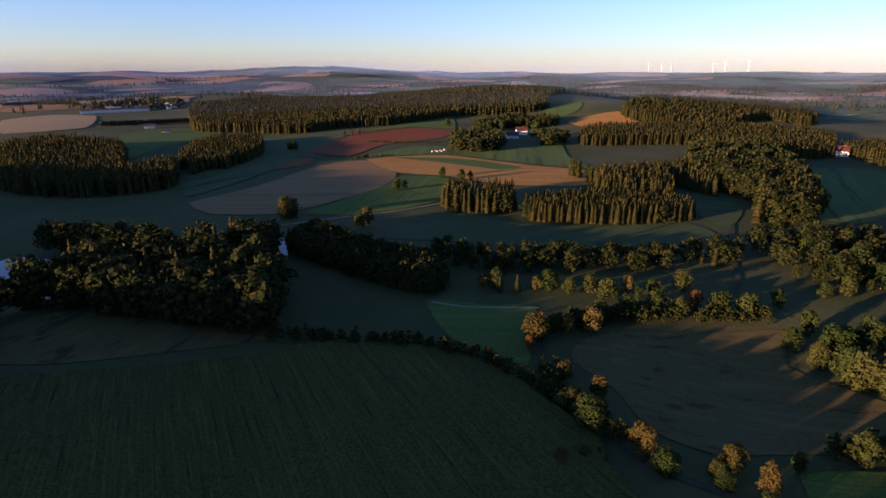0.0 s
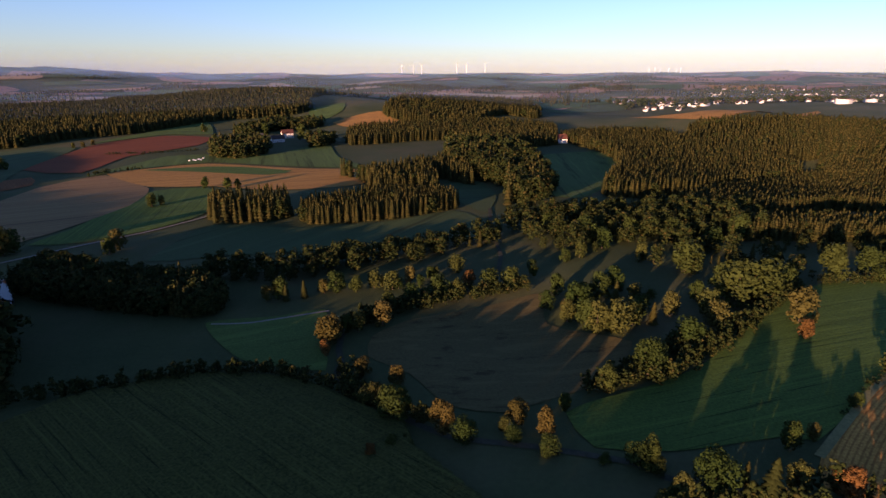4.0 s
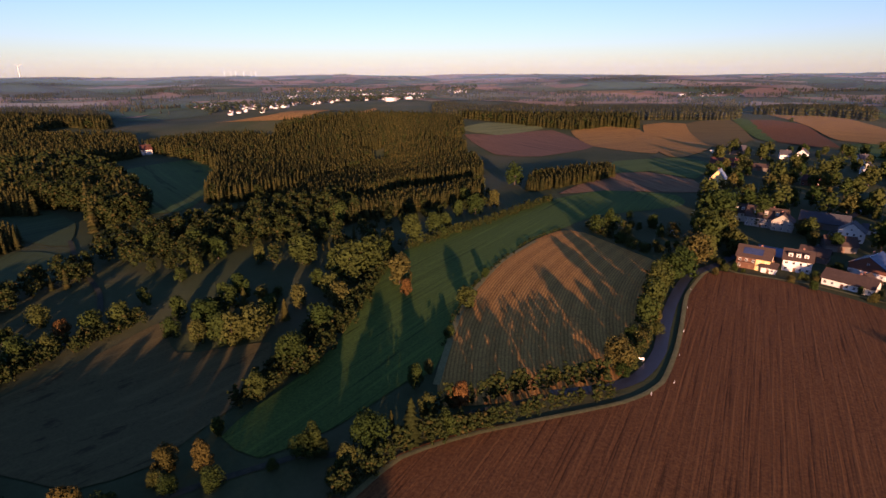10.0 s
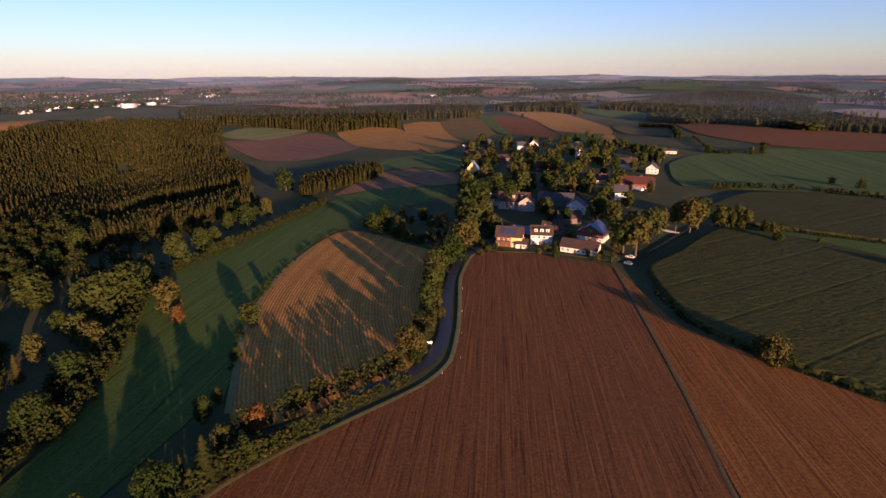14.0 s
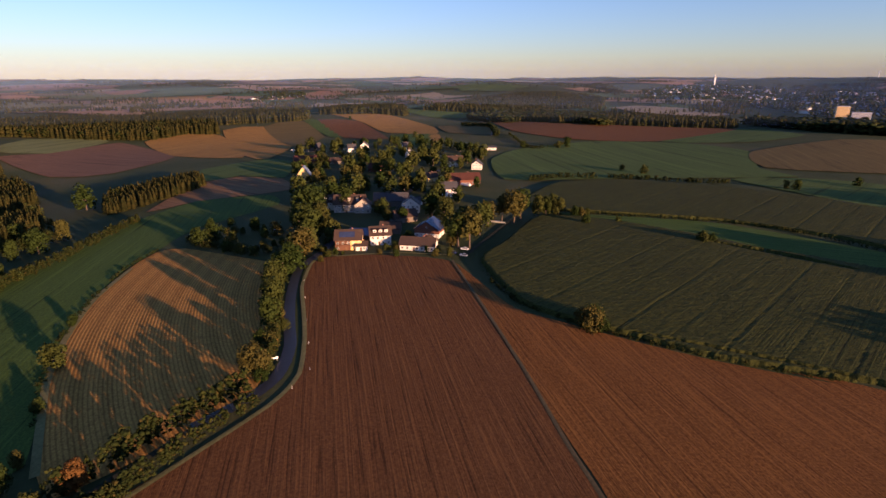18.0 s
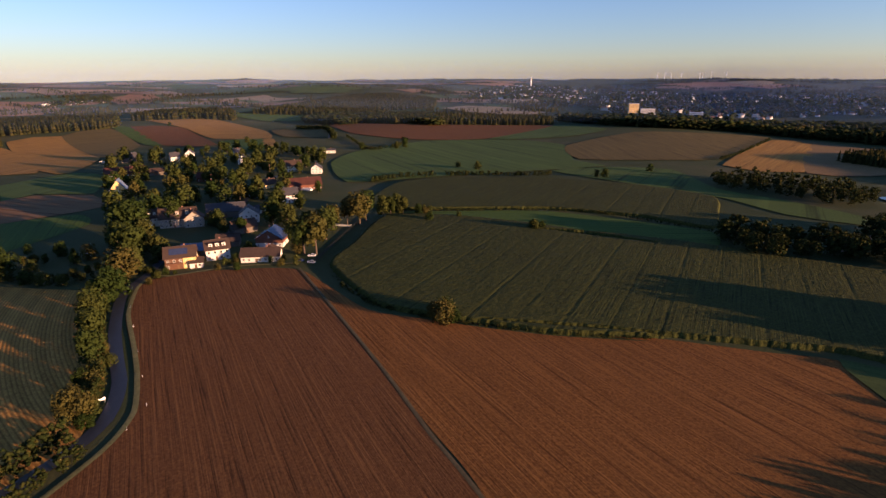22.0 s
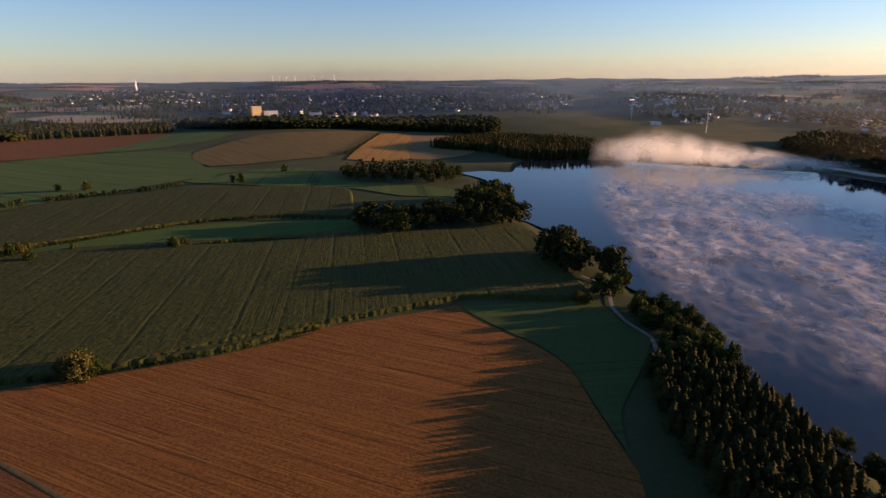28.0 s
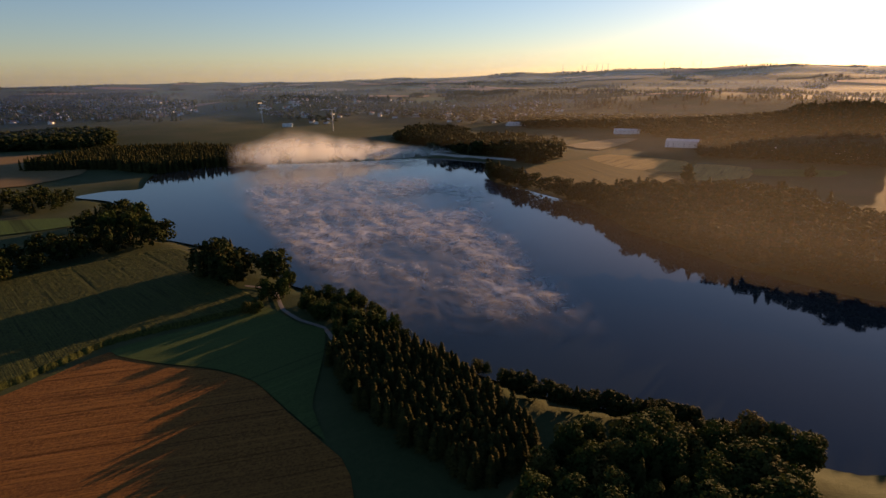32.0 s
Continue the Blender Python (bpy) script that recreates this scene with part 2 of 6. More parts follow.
def up(x, y):
    return float(height(x, y))


def spline(points, step, closed=True):
    """A smooth line through the points, resampled about every step metres."""
    p = np.array(points, float)
    k = len(p)
    out = []
    for i in range(k if closed else k - 1):
        a, b, c, d = (p[(i + j) % k] if closed else p[min(max(i + j, 0), k - 1)] for j in (-1, 0, 1, 2))
        n = max(2, int(np.hypot(*(c - b)) / step))
        for s in np.arange(n) / n:
            q = 0.5 * (2 * b + (c - a) * s + (2 * a - 5 * b + 4 * c - d) * s * s + (3 * b - a - 3 * c + d) * s ** 3)
            out.append(0.6 * q + 0.4 * (b + (c - b) * s))
    if not closed:
        out.append(p[-1])
    return np.array(out)


def inside(poly, x, y):
    hit = np.zeros(np.shape(x), bool)
    x1, y1 = poly[:, 0], poly[:, 1]
    x2, y2 = np.roll(x1, -1), np.roll(y1, -1)
    for a, b, c, d in zip(x1, y1, x2, y2):
        if b != d:
            hit ^= ((b > y) != (d > y)) & (x < (c - a) * (y - b) / (d - b) + a)
    return hit


def mesh_of(name, verts, tris, mat):
    """A triangle mesh from arrays."""
    verts, tris = np.asarray(verts, np.float32), np.asarray(tris, np.int32)
    me = bpy.data.meshes.new(name)
    me.vertices.add(len(verts))
    me.vertices.foreach_set("co", verts.ravel())
    me.loops.add(tris.size)
    me.loops.foreach_set("vertex_index", tris.ravel())
    me.polygons.add(len(tris))
    me.polygons.foreach_set("loop_start", np.arange(len(tris), dtype=np.int32) * 3)
    me.update(calc_edges=True)
    me.materials.append(mat)
    return me


LAKE = [(154, -509), (132, -527), (107, -527), (108, -609), (35, -638), (-52, -618), (-145, -611), (-191, -604), (-199, -594), (-238, -541), (-208, -502), (-192, -444), (-205, -389), (-215, -333), (-211, -289), (-205, -266), (-210, -233), (-213, -193), (-225, -158), (-236, -138), (-274, -122), (-344, -86), (-470, 16), (-371, 150), (-241, 268), (-172, 246), (-162, 201), (-208, 120), (-214, 22), (-171, -36), (-116, -66), (-112, -78), (-99, -100), (-75, -118), (-61, -135), (-45, -156), (-38, -182), (-30, -214), (-6, -240), (6, -274), (17, -297), (59, -342), (75, -357), (89, -423), (78, -370), (91, -417), (121, -479)]
LAKE_LEVEL = -0.5
shore = spline(LAKE, 8)


def near_shore(x, y):
    """How deep the lake's basin is below the land at a place."""
    d = np.zeros(np.shape(x))
    for dx, dy in ((0, 0), (5, 0), (-5, 0), (0, 5), (0, -5)):
        d = d + inside(shore, x + dx, y + dy)
    return d / 5 * 3.0


rings = np.concatenate([[0.5], 12 * 1.034 ** np.arange(0, 180)])
rings = rings[rings < 4960]
rings[-1] = 4960
SEG = 400
ang = np.arange(SEG) / SEG * 2 * np.pi
gx, gy = np.outer(rings, np.sin(ang)), np.outer(rings, np.cos(ang))
gz = height(gx, gy) - near_shore(gx, gy)
i, j = np.meshgrid(np.arange(len(rings) - 1), np.arange(SEG), indexing="ij")
q = [i * SEG + j, i * SEG + (j + 1) % SEG, (i + 1) * SEG + (j + 1) % SEG, (i + 1) * SEG + j]
tris = np.concatenate([np.stack([q[0], q[2], q[1]], -1).reshape(-1, 3), np.stack([q[0], q[3], q[2]], -1).reshape(-1, 3)])
ground = new("ground", mesh_of("ground", np.stack([gx, gy, gz], -1).reshape(-1, 3), tris, GROUND))
ground.data.shade_smooth()
tagged(ground, "rolling rough grassland and farmland reaching the horizon", "ground", kind="structure")

from mathutils.geometry import delaunay_2d_cdt

LIFT = [0.10]


def sheet(name, outline, mat, lift, cell):
    """A surface laid over the land inside an outline."""
    n = len(outline)
    lo, hi = outline.min(0), outline.max(0)
    xs, ys = np.meshgrid(np.arange(lo[0], hi[0], cell), np.arange(lo[1], hi[1], cell))
    xs, ys = xs.ravel(), ys.ravel()
    keep = inside(outline, xs, ys)
    pts = [Vector(p) for p in outline] + [Vector(p) for p in zip(xs[keep], ys[keep])]
    v, _, f, *_ = delaunay_2d_cdt(pts, [(k, (k + 1) % n) for k in range(n)], [], 1, 0.01)
    xy = np.array([tuple(p) for p in v])
    z = height(xy[:, 0], xy[:, 1]) + lift
    tri = np.array([t for t in f if len(t) == 3])
    a, b, c = (xy[tri[:, k]] for k in range(3))
    flip = (b[:, 0] - a[:, 0]) * (c[:, 1] - a[:, 1]) - (b[:, 1] - a[:, 1]) * (c[:, 0] - a[:, 0]) < 0
    tri[flip] = tri[flip][:, ::-1]
    return mesh_of(name, np.column_stack([xy, z]), tri, mat)


ROWS = {"big_ploughed_field": 95, "striped_stubble_field": 94, "ridged_stubble_field": 86, "long_green_field": 98}
WORDS = {"plough": "bare reddish-brown ploughed soil with tillage lines", "plough2": "violet-brown bare soil in low light",
         "redsoil": "dark red bare soil on the slope", "redstub": "reddish harvested stubble with straw rows",
         "stubble": "orange-tan harvested stubble with curved rows", "ridges": "golden harvested stubble in curved ridges, furrow shade darkened into the colour", "drystub": "dull tan harvested stubble",
         "tan": "brown harrowed soil with pale edges", "gold": "golden stubble lit by low sun", "pale": "pale tan dry field far off",
         "olive": "olive-brown standing crop with tramlines", "grass": "short green meadow grass", "teal": "meadow grass coloured dark blue-green for shade",
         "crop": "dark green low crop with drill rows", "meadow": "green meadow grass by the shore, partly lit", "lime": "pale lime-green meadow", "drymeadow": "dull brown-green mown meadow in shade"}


def field(name, kind, points, rows=None):
    r = float(np.hypot(*np.mean(points, axis=0)))
    cell = min(max(r / 30, 5), 60)
    LIFT[0] += 0.004
    mat = crop_material(kind, ROWS.get(name, (len(name) * 37 + len(points) * 11) % 170), (227, -193) if name == "ridged_stubble_field" else None)
    ob = new(name, sheet(name, spline(points, cell), mat, LIFT[0] + r * 0.0006, cell))
    ob.data.shade_smooth()
    return tagged(ob, WORDS[kind], "field", kind="structure")


def road(name, kind, width, points):
    c = spline(points, 4, False)
    d = np.gradient(c, axis=0)
    nrm = np.column_stack([-d[:, 1], d[:, 0]]) / np.hypot(d[:, 0], d[:, 1])[:, None]
    offs = np.array([-0.5, -0.17, 0.17, 0.5]) * width
    v = c[:, None, :] + nrm[:, None, :] * offs[None, :, None]
    z = height(v[..., 0], v[..., 1]) + 0.03 + 0.0016 * np.hypot(v[..., 0], v[..., 1]) + np.array([0, 0.03, 0.03, 0])[None, :]
    v = np.concatenate([v, z[..., None]], -1)
    t = []
    for a in range(len(c) - 1):
        for b in range(3):
            k = a * 4 + b
            t += [(k, k + 1, k + 5), (k, k + 5, k + 4)]
    mat, label = {"asphalt": (ASPHALT, "narrow bluish-grey asphalt country road"), "dirt": (DIRT, "two-rut dirt farm track between fields"),
                  "verge": (VERGE, "grass verge along the field edge, coloured pale as if sunlit"),
                  "lane": (LANE, "unlit narrow lane between hedges, dark worn asphalt"),
                  "gravel": (GRAVEL, "pale gravel path through the meadows")}[kind]
    ob = new(name, mesh_of(name, v.reshape(-1, 3), np.array(t)[:, ::-1], mat))
    return tagged(ob, label, "road", kind="structure")


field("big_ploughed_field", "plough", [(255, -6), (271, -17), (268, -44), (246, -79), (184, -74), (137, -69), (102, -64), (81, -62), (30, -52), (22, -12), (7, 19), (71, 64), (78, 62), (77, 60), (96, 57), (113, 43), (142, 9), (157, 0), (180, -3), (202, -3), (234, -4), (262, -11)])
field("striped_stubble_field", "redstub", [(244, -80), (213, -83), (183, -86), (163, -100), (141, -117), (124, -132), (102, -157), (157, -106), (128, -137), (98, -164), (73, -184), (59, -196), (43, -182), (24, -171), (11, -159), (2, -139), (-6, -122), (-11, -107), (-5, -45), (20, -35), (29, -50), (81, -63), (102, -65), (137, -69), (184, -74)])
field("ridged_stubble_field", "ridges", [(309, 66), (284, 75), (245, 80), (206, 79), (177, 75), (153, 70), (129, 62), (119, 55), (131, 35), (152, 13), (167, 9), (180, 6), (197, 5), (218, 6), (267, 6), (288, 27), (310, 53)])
field("long_green_field", "crop", [(243, 133), (293, 122), (383, 95), (436, 62), (441, 9), (405, 3), (353, 52), (311, 67), (284, 76), (244, 81), (206, 80), (176, 76), (153, 70), (134, 66), (127, 71), (99, 78), (81, 88), (84, 104), (99, 106), (119, 105), (141, 107), (190, 123), (221, 131)])
field("brown_corner_field", "tan", [(411, 92), (511, 70), (535, 37), (509, -3), (456, -6), (436, 62)])
field("pale_meadow", "grass", [(594, 75), (649, 10), (613, -15), (517, -4), (542, 36), (518, 69)])
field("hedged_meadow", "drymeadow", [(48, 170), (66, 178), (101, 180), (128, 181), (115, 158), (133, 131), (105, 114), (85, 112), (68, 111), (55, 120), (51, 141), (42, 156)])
field("bright_meadow_strip", "grass", [(-7, 204), (19, 199), (37, 198), (30, 169), (27, 152), (3, 170)])
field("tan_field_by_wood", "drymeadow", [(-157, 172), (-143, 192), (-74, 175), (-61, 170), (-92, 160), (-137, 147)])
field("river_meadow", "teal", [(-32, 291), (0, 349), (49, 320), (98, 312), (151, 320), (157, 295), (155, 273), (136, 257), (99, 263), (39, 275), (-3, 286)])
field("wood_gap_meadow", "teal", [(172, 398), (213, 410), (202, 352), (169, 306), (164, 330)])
field("shadowed_clearing", "grass", [(332, 496), (392, 507), (422, 491), (382, 422), (287, 334), (250, 316), (237, 347)])
field("red_soil_field", "redsoil", [(-160, 642), (-122, 804), (-42, 855), (17, 818), (-2, 749), (-75, 692), (-105, 600)])
field("upper_stubble_band", "stubble", [(-84, 586), (-44, 599), (6, 603), (84, 534), (141, 496), (124, 435), (88, 431), (45, 441), (3, 478), (-43, 497)])
field("dull_stubble_field", "drystub", [(-182, 376), (-154, 429), (-124, 536), (-83, 575), (-42, 489), (-51, 429), (-86, 370), (-112, 344), (-152, 344)])
field("farm_meadow", "grass", [(-101, 577), (-35, 675), (17, 664), (74, 637), (150, 708), (137, 587), (144, 509), (86, 544), (6, 611), (-66, 595)])
field("dark_crop_strip", "crop", [(-55, 591), (2, 585), (36, 566), (77, 522), (53, 510), (-9, 559)])
field("slope_meadow", "crop", [(-39, 475), (3, 470), (-1, 386), (-33, 354), (-68, 341), (-93, 348), (-77, 375)])
field("hilltop_meadow", "grass", [(194, 1037), (270, 1076), (245, 992), (204, 934), (175, 902)])
field("hilltop_stubble", "stubble", [(201, 890), (254, 933), (300, 946), (322, 861), (228, 821)])
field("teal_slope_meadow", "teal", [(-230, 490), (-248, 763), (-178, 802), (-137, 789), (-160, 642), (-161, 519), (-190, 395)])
field("dark_fallow_patch", "plough", [(-169, 511), (-172, 568), (-143, 593), (-133, 548)])
field("orchard_slope_meadow", "grass", [(-127, 817), (-44, 926), (15, 996), (19, 848), (-42, 868)])
field("west_far_meadow", "crop", [(-461, 787), (-433, 872), (-366, 906), (-319, 783), (-342, 668), (-334, 558)])
field("far_pale_field", "pale", [(-785, 986), (-745, 1054), (-658, 1052), (-565, 868), (-628, 782)])
field("far_tan_field", "pale", [(-772, 1243), (-972, 1843), (-612, 1353), (-585, 1247), (-676, 1204)])
field("far_plain_strip", "drystub", [(-1041, 1320), (-872, 1384), (-747, 1181), (-883, 1115)])
field("east_slope_meadow", "grass", [(820, 1226), (1045, 1376), (1044, 1311), (774, 963), (697, 989)])
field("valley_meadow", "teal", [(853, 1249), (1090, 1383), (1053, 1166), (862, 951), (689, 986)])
field("far_orange_strip", "stubble", [(618, 672), (667, 602), (1048, 651), (965, 609), (649, 531)])
field("lime_meadow", "lime", [(787, 336), (904, 336), (920, 255), (876, 227), (772, 268)])
field("violet_plough", "plough2", [(746, 311), (772, 269), (867, 210), (713, 118), (605, 158), (611, 215)])
field("orange_stubble_slope", "stubble", [(873, 181), (957, 136), (931, 85), (790, 47), (672, 40), (719, 120)])
field("striped_slope", "stubble", [(987, 84), (1029, 20), (784, -21), (650, 11), (683, 36)])
field("olive_wheat_slope", "olive", [(1030, 19), (1115, -50), (876, -73), (769, -20)])
field("green_wedge", "crop", [(1150, -53), (1122, -82), (859, -99), (884, -79)])
field("long_orange_field", "stubble", [(1421, -82), (1322, -221), (1127, -272), (977, -278), (837, -246), (899, -177), (1096, -164)])
field("soil_wedge_field", "plough", [(1133, -84), (1105, -162), (805, -161), (851, -101)])
field("village_paddock", "crop", [(854, -176), (864, -237), (702, -196), (724, -161)])
field("small_striped_plot", "stubble", [(830, -230), (828, -247), (713, -214), (702, -198)])
field("olive_far_slope", "olive", [(988, -293), (955, -374), (794, -322), (843, -268)])
field("brown_ridge_field", "plough", [(1082, -437), (1052, -543), (883, -574), (748, -753), (644, -509), (703, -407), (829, -371)])
field("ridge_grass_strip", "grass", [(641, -512), (744, -756), (614, -744), (583, -615)])
field("valley_green_field", "grass", [(563, -228), (631, -292), (673, -427), (615, -529), (521, -544), (417, -455), (371, -453), (389, -388), (421, -275), (443, -194)])
field("low_green_field", "grass", [(382, -385), (366, -447), (318, -487), (238, -433), (186, -433), (135, -424), (123, -399), (165, -388), (215, -403), (264, -398)])
field("tan_wheat_ridge", "olive", [(514, -543), (553, -734), (487, -814), (411, -865), (328, -603), (358, -535), (420, -465)])
field("orange_hill_field", "stubble", [(392, -838), (341, -840), (237, -580), (304, -553)])
field("dull_hill_field", "drystub", [(340, -842), (220, -844), (184, -646), (234, -578)])
field("maize_strip_grass", "crop", [(328, -165), (307, -198), (263, -263), (169, -307), (148, -266), (205, -254), (234, -225), (303, -190)])
field("shore_meadow", "meadow", [(59, -197), (19, -211), (6, -217), (-6, -196), (-14, -189), (-12, -171), (-5, -139), (-7, -122), (2, -140), (11, -159), (23, -171), (42, -182)])
field("far_shore_stubble", "olive", [(-245, -484), (-331, -513), (-381, -427), (-319, -355), (-224, -372)])
field("far_shore_gold", "gold", [(-337, -518), (-374, -529), (-410, -449), (-367, -404), (-332, -448)])
field("far_shore_rows", "gold", [(-407, -432), (-433, -391), (-394, -356), (-350, -369)])
field("far_shore_green", "grass", [(-431, -383), (-478, -334), (-452, -323), (-409, -362)])
field("plain_a", "stubble", [(1930, 497), (2494, 408), (2102, 66), (1978, -96), (1682, 36), (1727, 320)])
field("plain_b", "pale", [(1452, 974), (1679, 850), (1722, 646), (1226, 595)])
field("plain_c", "stubble", [(2168, 1033), (2988, 1179), (2640, 915), (2096, 897)])
field("plain_d", "stubble", [(3287, -807), (3609, -1119), (2379, -803), (2394, -663)])
field("plain_e", "olive", [(1818, -425), (1570, -610), (1398, -696), (1370, -423)])
field("plain_f", "crop", [(1392, -310), (1310, -524), (1160, -549), (1184, -339)])
field("plain_g", "stubble", [(1761, 1629), (2165, 1565), (1978, 1228), (1694, 1293)])
field("plain_h", "stubble", [(2371, 1149), (2727, 1019), (2319, 810), (2105, 902)])
field("plain_i", "pale", [(-375, -629), (-469, -659), (-492, -634), (-385, -567)])
field("plain_j", "pale", [(2687, 802), (2856, 684), (2641, 581), (2372, 659)])

water = sheet("lake", shore, WATER, 0.0, 25)
co = np.zeros(len(water.vertices) * 3, np.float32)
water.vertices.foreach_get("co", co)
co[2::3] = LAKE_LEVEL
water.vertices.foreach_set("co", co)
tagged(new("lake", water), "still dark-blue lake mirroring the sky", "water", kind="structure")


def pond(name, points):
    ob = new(name, sheet(name, spline(points, 3), WATER, 0.4, 6))
    tagged(ob, "small reach of open water between the trees", "water", kind="structure")


pond("river_pond", [(-69, 286), (-58, 285), (-46, 275), (-49, 267), (-59, 273)])
pond("river_reach", [(-93, 289), (-88, 289), (-78, 257), (-81, 256)])
road("village_road", "asphalt", 4.3, [(137, 29), (144, 19), (150, 12), (157, 7), (166, 4), (178, 2), (193, 1.8), (217, 0.8), (236, -1.2), (256, -4.5), (269, -11), (279, -17), (301, -28), (322, -63), (411, -95), (512, -152)])
road("river_lane", "lane", 2.2, [(175, 314), (151, 268), (132, 224), (111, 197), (82, 193), (56, 188), (41, 180), (34, 164), (33, 156), (29, 146), (38, 125), (49, 107), (68, 94), (85, 80), (89, 72), (94, 68), (114, 52), (137, 28)])
road("field_track", "dirt", 1.2, [(247, -80), (184, -74), (137, -69), (102, -64), (81, -62), (35, -56), (20, -35)])
road("shore_path", "gravel", 1.7, [(15, -246), (3, -236), (0, -213), (-6, -200), (-14, -190), (-16, -179)])
road("lane_to_shore", "gravel", 2, [(108, -324), (109, -360), (114, -399)])
road("valley_track", "gravel", 1.7, [(-98, 317), (-67, 334), (-33, 350), (2, 375)])
road("meadow_track", "gravel", 1.1, [(-5, 202), (9, 197), (38, 196)])
road("maize_edge_track", "lane", 2.2, [(253, -90), (300, -131), (325, -155)])
road("field_verge", "verge", 1.6, [(77, 60), (95, 56), (112, 42), (142, 9), (157, 0), (180, -3), (202, -4), (234, -5), (263, -11), (277, -19), (271, -25), (268, -54), (256, -80)])
road("far_field_verge", "verge", 2.2, [(282, 74), (243, 80), (205, 79), (176, 75), (153, 69), (128, 62)])
road("ridge_lane", "gravel", 2.5, [(769, -311), (953, -388), (1039, -396)])

# ---- standing maize ----


def maize(name, kind, points, bearing=152.0, gap=17.0, step=0.8):
    """A field of tall maize: rows of ragged plant tops with tramlines left open."""
    edge = spline(points, 5)
    b = radians(bearing)
    ux, uy = np.array([math.cos(b), -math.sin(b)]), np.array([math.sin(b), math.cos(b)])
    gap = 900.0 if name.startswith("young") else gap
    s, t = edge @ ux, edge @ uy
    a, c = np.meshgrid(np.arange(s.min() - 2, s.max() + 2, step), np.arange(t.min() - 2, t.max() + 2, step * 1.1), indexing="ij")
    rng = np.random.default_rng(len(name))
    n, m = a.shape
    x = a * ux[0] + c * uy[0] + rng.normal(0, 0.05, a.shape)
    y = a * ux[1] + c * uy[1] + rng.normal(0, 0.16, a.shape)
    ok = inside(edge, x, y)
    tram = ((np.floor((a - s.min()) / step).astype(int) % int(gap / step)) == 0)
    top = np.where(ok, np.where(tram, 1.84, 2.0) + rng.normal(0, 0.05, a.shape) + 0.25 * np.sin(np.arange(n) * np.pi)[:, None] - 0.06 * (np.arange(n) % 2)[:, None] * ~tram, -0.4)
    z = height(x, y) + top
    ids = np.arange(n * m).reshape(n, m)
    use = ok[:-1, :-1] | ok[1:, :-1] | ok[:-1, 1:] | ok[1:, 1:]
    q = [ids[:-1, :-1][use], ids[1:, :-1][use], ids[1:, 1:][use], ids[:-1, 1:][use]]
    tri = np.concatenate([np.stack([q[0], q[1], q[2]], -1), np.stack([q[0], q[2], q[3]], -1)])
    used, inv = np.unique(tri, return_inverse=True)
    v = np.stack([x, y, z], -1).reshape(-1, 3)[used]
    ob = new(name, mesh_of(name, v, inv.reshape(-1, 3), MAIZE_TOP))
    ob.data.shade_smooth()
    return tagged(ob, "tall dark green maize standing in rows with tramlines", "maize field", kind="stuff")


MAIZE_TOP = soil("maize_tops", (0.016, 0.022, 0.005), (0.062, 0.068, 0.015), 152, 0.75, 0.3, 0.35, (0.035, 0.040, 0.010))
maize("young_maize_field", "maize", [(-64, 156), (-44, 166), (-17, 167), (3, 159), (20, 147), (32, 128), (40, 117), (39, 105), (38, 110), (43, 94), (47, 81), (53, 53), (-35, 61), (-84, 71), (-100, 99), (-129, 137)])
maize("great_maize_field", "maize", [(242, -94), (266, -117), (312, -162), (292, -197), (244, -229), (203, -246), (170, -258), (231, -224), (194, -256), (148, -281), (103, -298), (53, -316), (33, -276), (23, -251), (10, -224), (19, -215), (58, -204), (75, -189), (122, -145), (149, -116), (101, -163), (125, -133), (143, -119), (164, -103), (187, -91)])
maize("upper_maize_field", "maize", [(375, -186), (413, -231), (406, -274), (351, -350), (291, -388), (222, -398), (189, -349), (173, -314), (216, -303), (268, -268), (313, -201), (337, -169)])

# ---- trees ----
def blob(rng, size):
    """A small crumpled leaf clump: eight faces."""
    v = np.array([(1, 0, 0), (-1, 0, 0), (0, 1, 0), (0, -1, 0), (0, 0, 0.8), (0, 0, -0.6)], float)
    v = v * rng.uniform(0.6, 1.25, (6, 1)) * size
    a = rng.uniform(0, 6.3)
    c, s = math.cos(a), math.sin(a)
    v = v @ np.array([(c, s, 0), (-s, c, 0), (0, 0, 1)]) + rng.normal(0, 0.12 * size, (6, 3))
    f = np.array([(0, 2, 4), (2, 1, 4), (1, 3, 4), (3, 0, 4), (2, 0, 5), (1, 2, 5), (3, 1, 5), (0, 3, 5)])
    return v, f


def joined(parts):
    vs, fs, k = [], [], 0
    for v, f in parts:
        vs.append(v)
        fs.append(f + k)
        k += len(v)
    return np.concatenate(vs), np.concatenate(fs)


def spray(rng, size, out):
    """A bent spray of leaves: two faces, turned roughly outwards."""
    u = np.cross(out, rng.normal(0, 1, 3))
    u /= np.linalg.norm(u) + 1e-6
    w = np.cross(out + rng.normal(0, 0.5, 3), u)
    w /= np.linalg.norm(w) + 1e-6
    s = size * rng.uniform(0.7, 1.4, 4)
    v = np.array([u * s[0], w * s[1], -u * s[2], -w * s[3]]) + out * rng.normal(0, 0.3 * size, (4, 1))
    return v, np.array([(0, 1, 2), (0, 2, 3)])


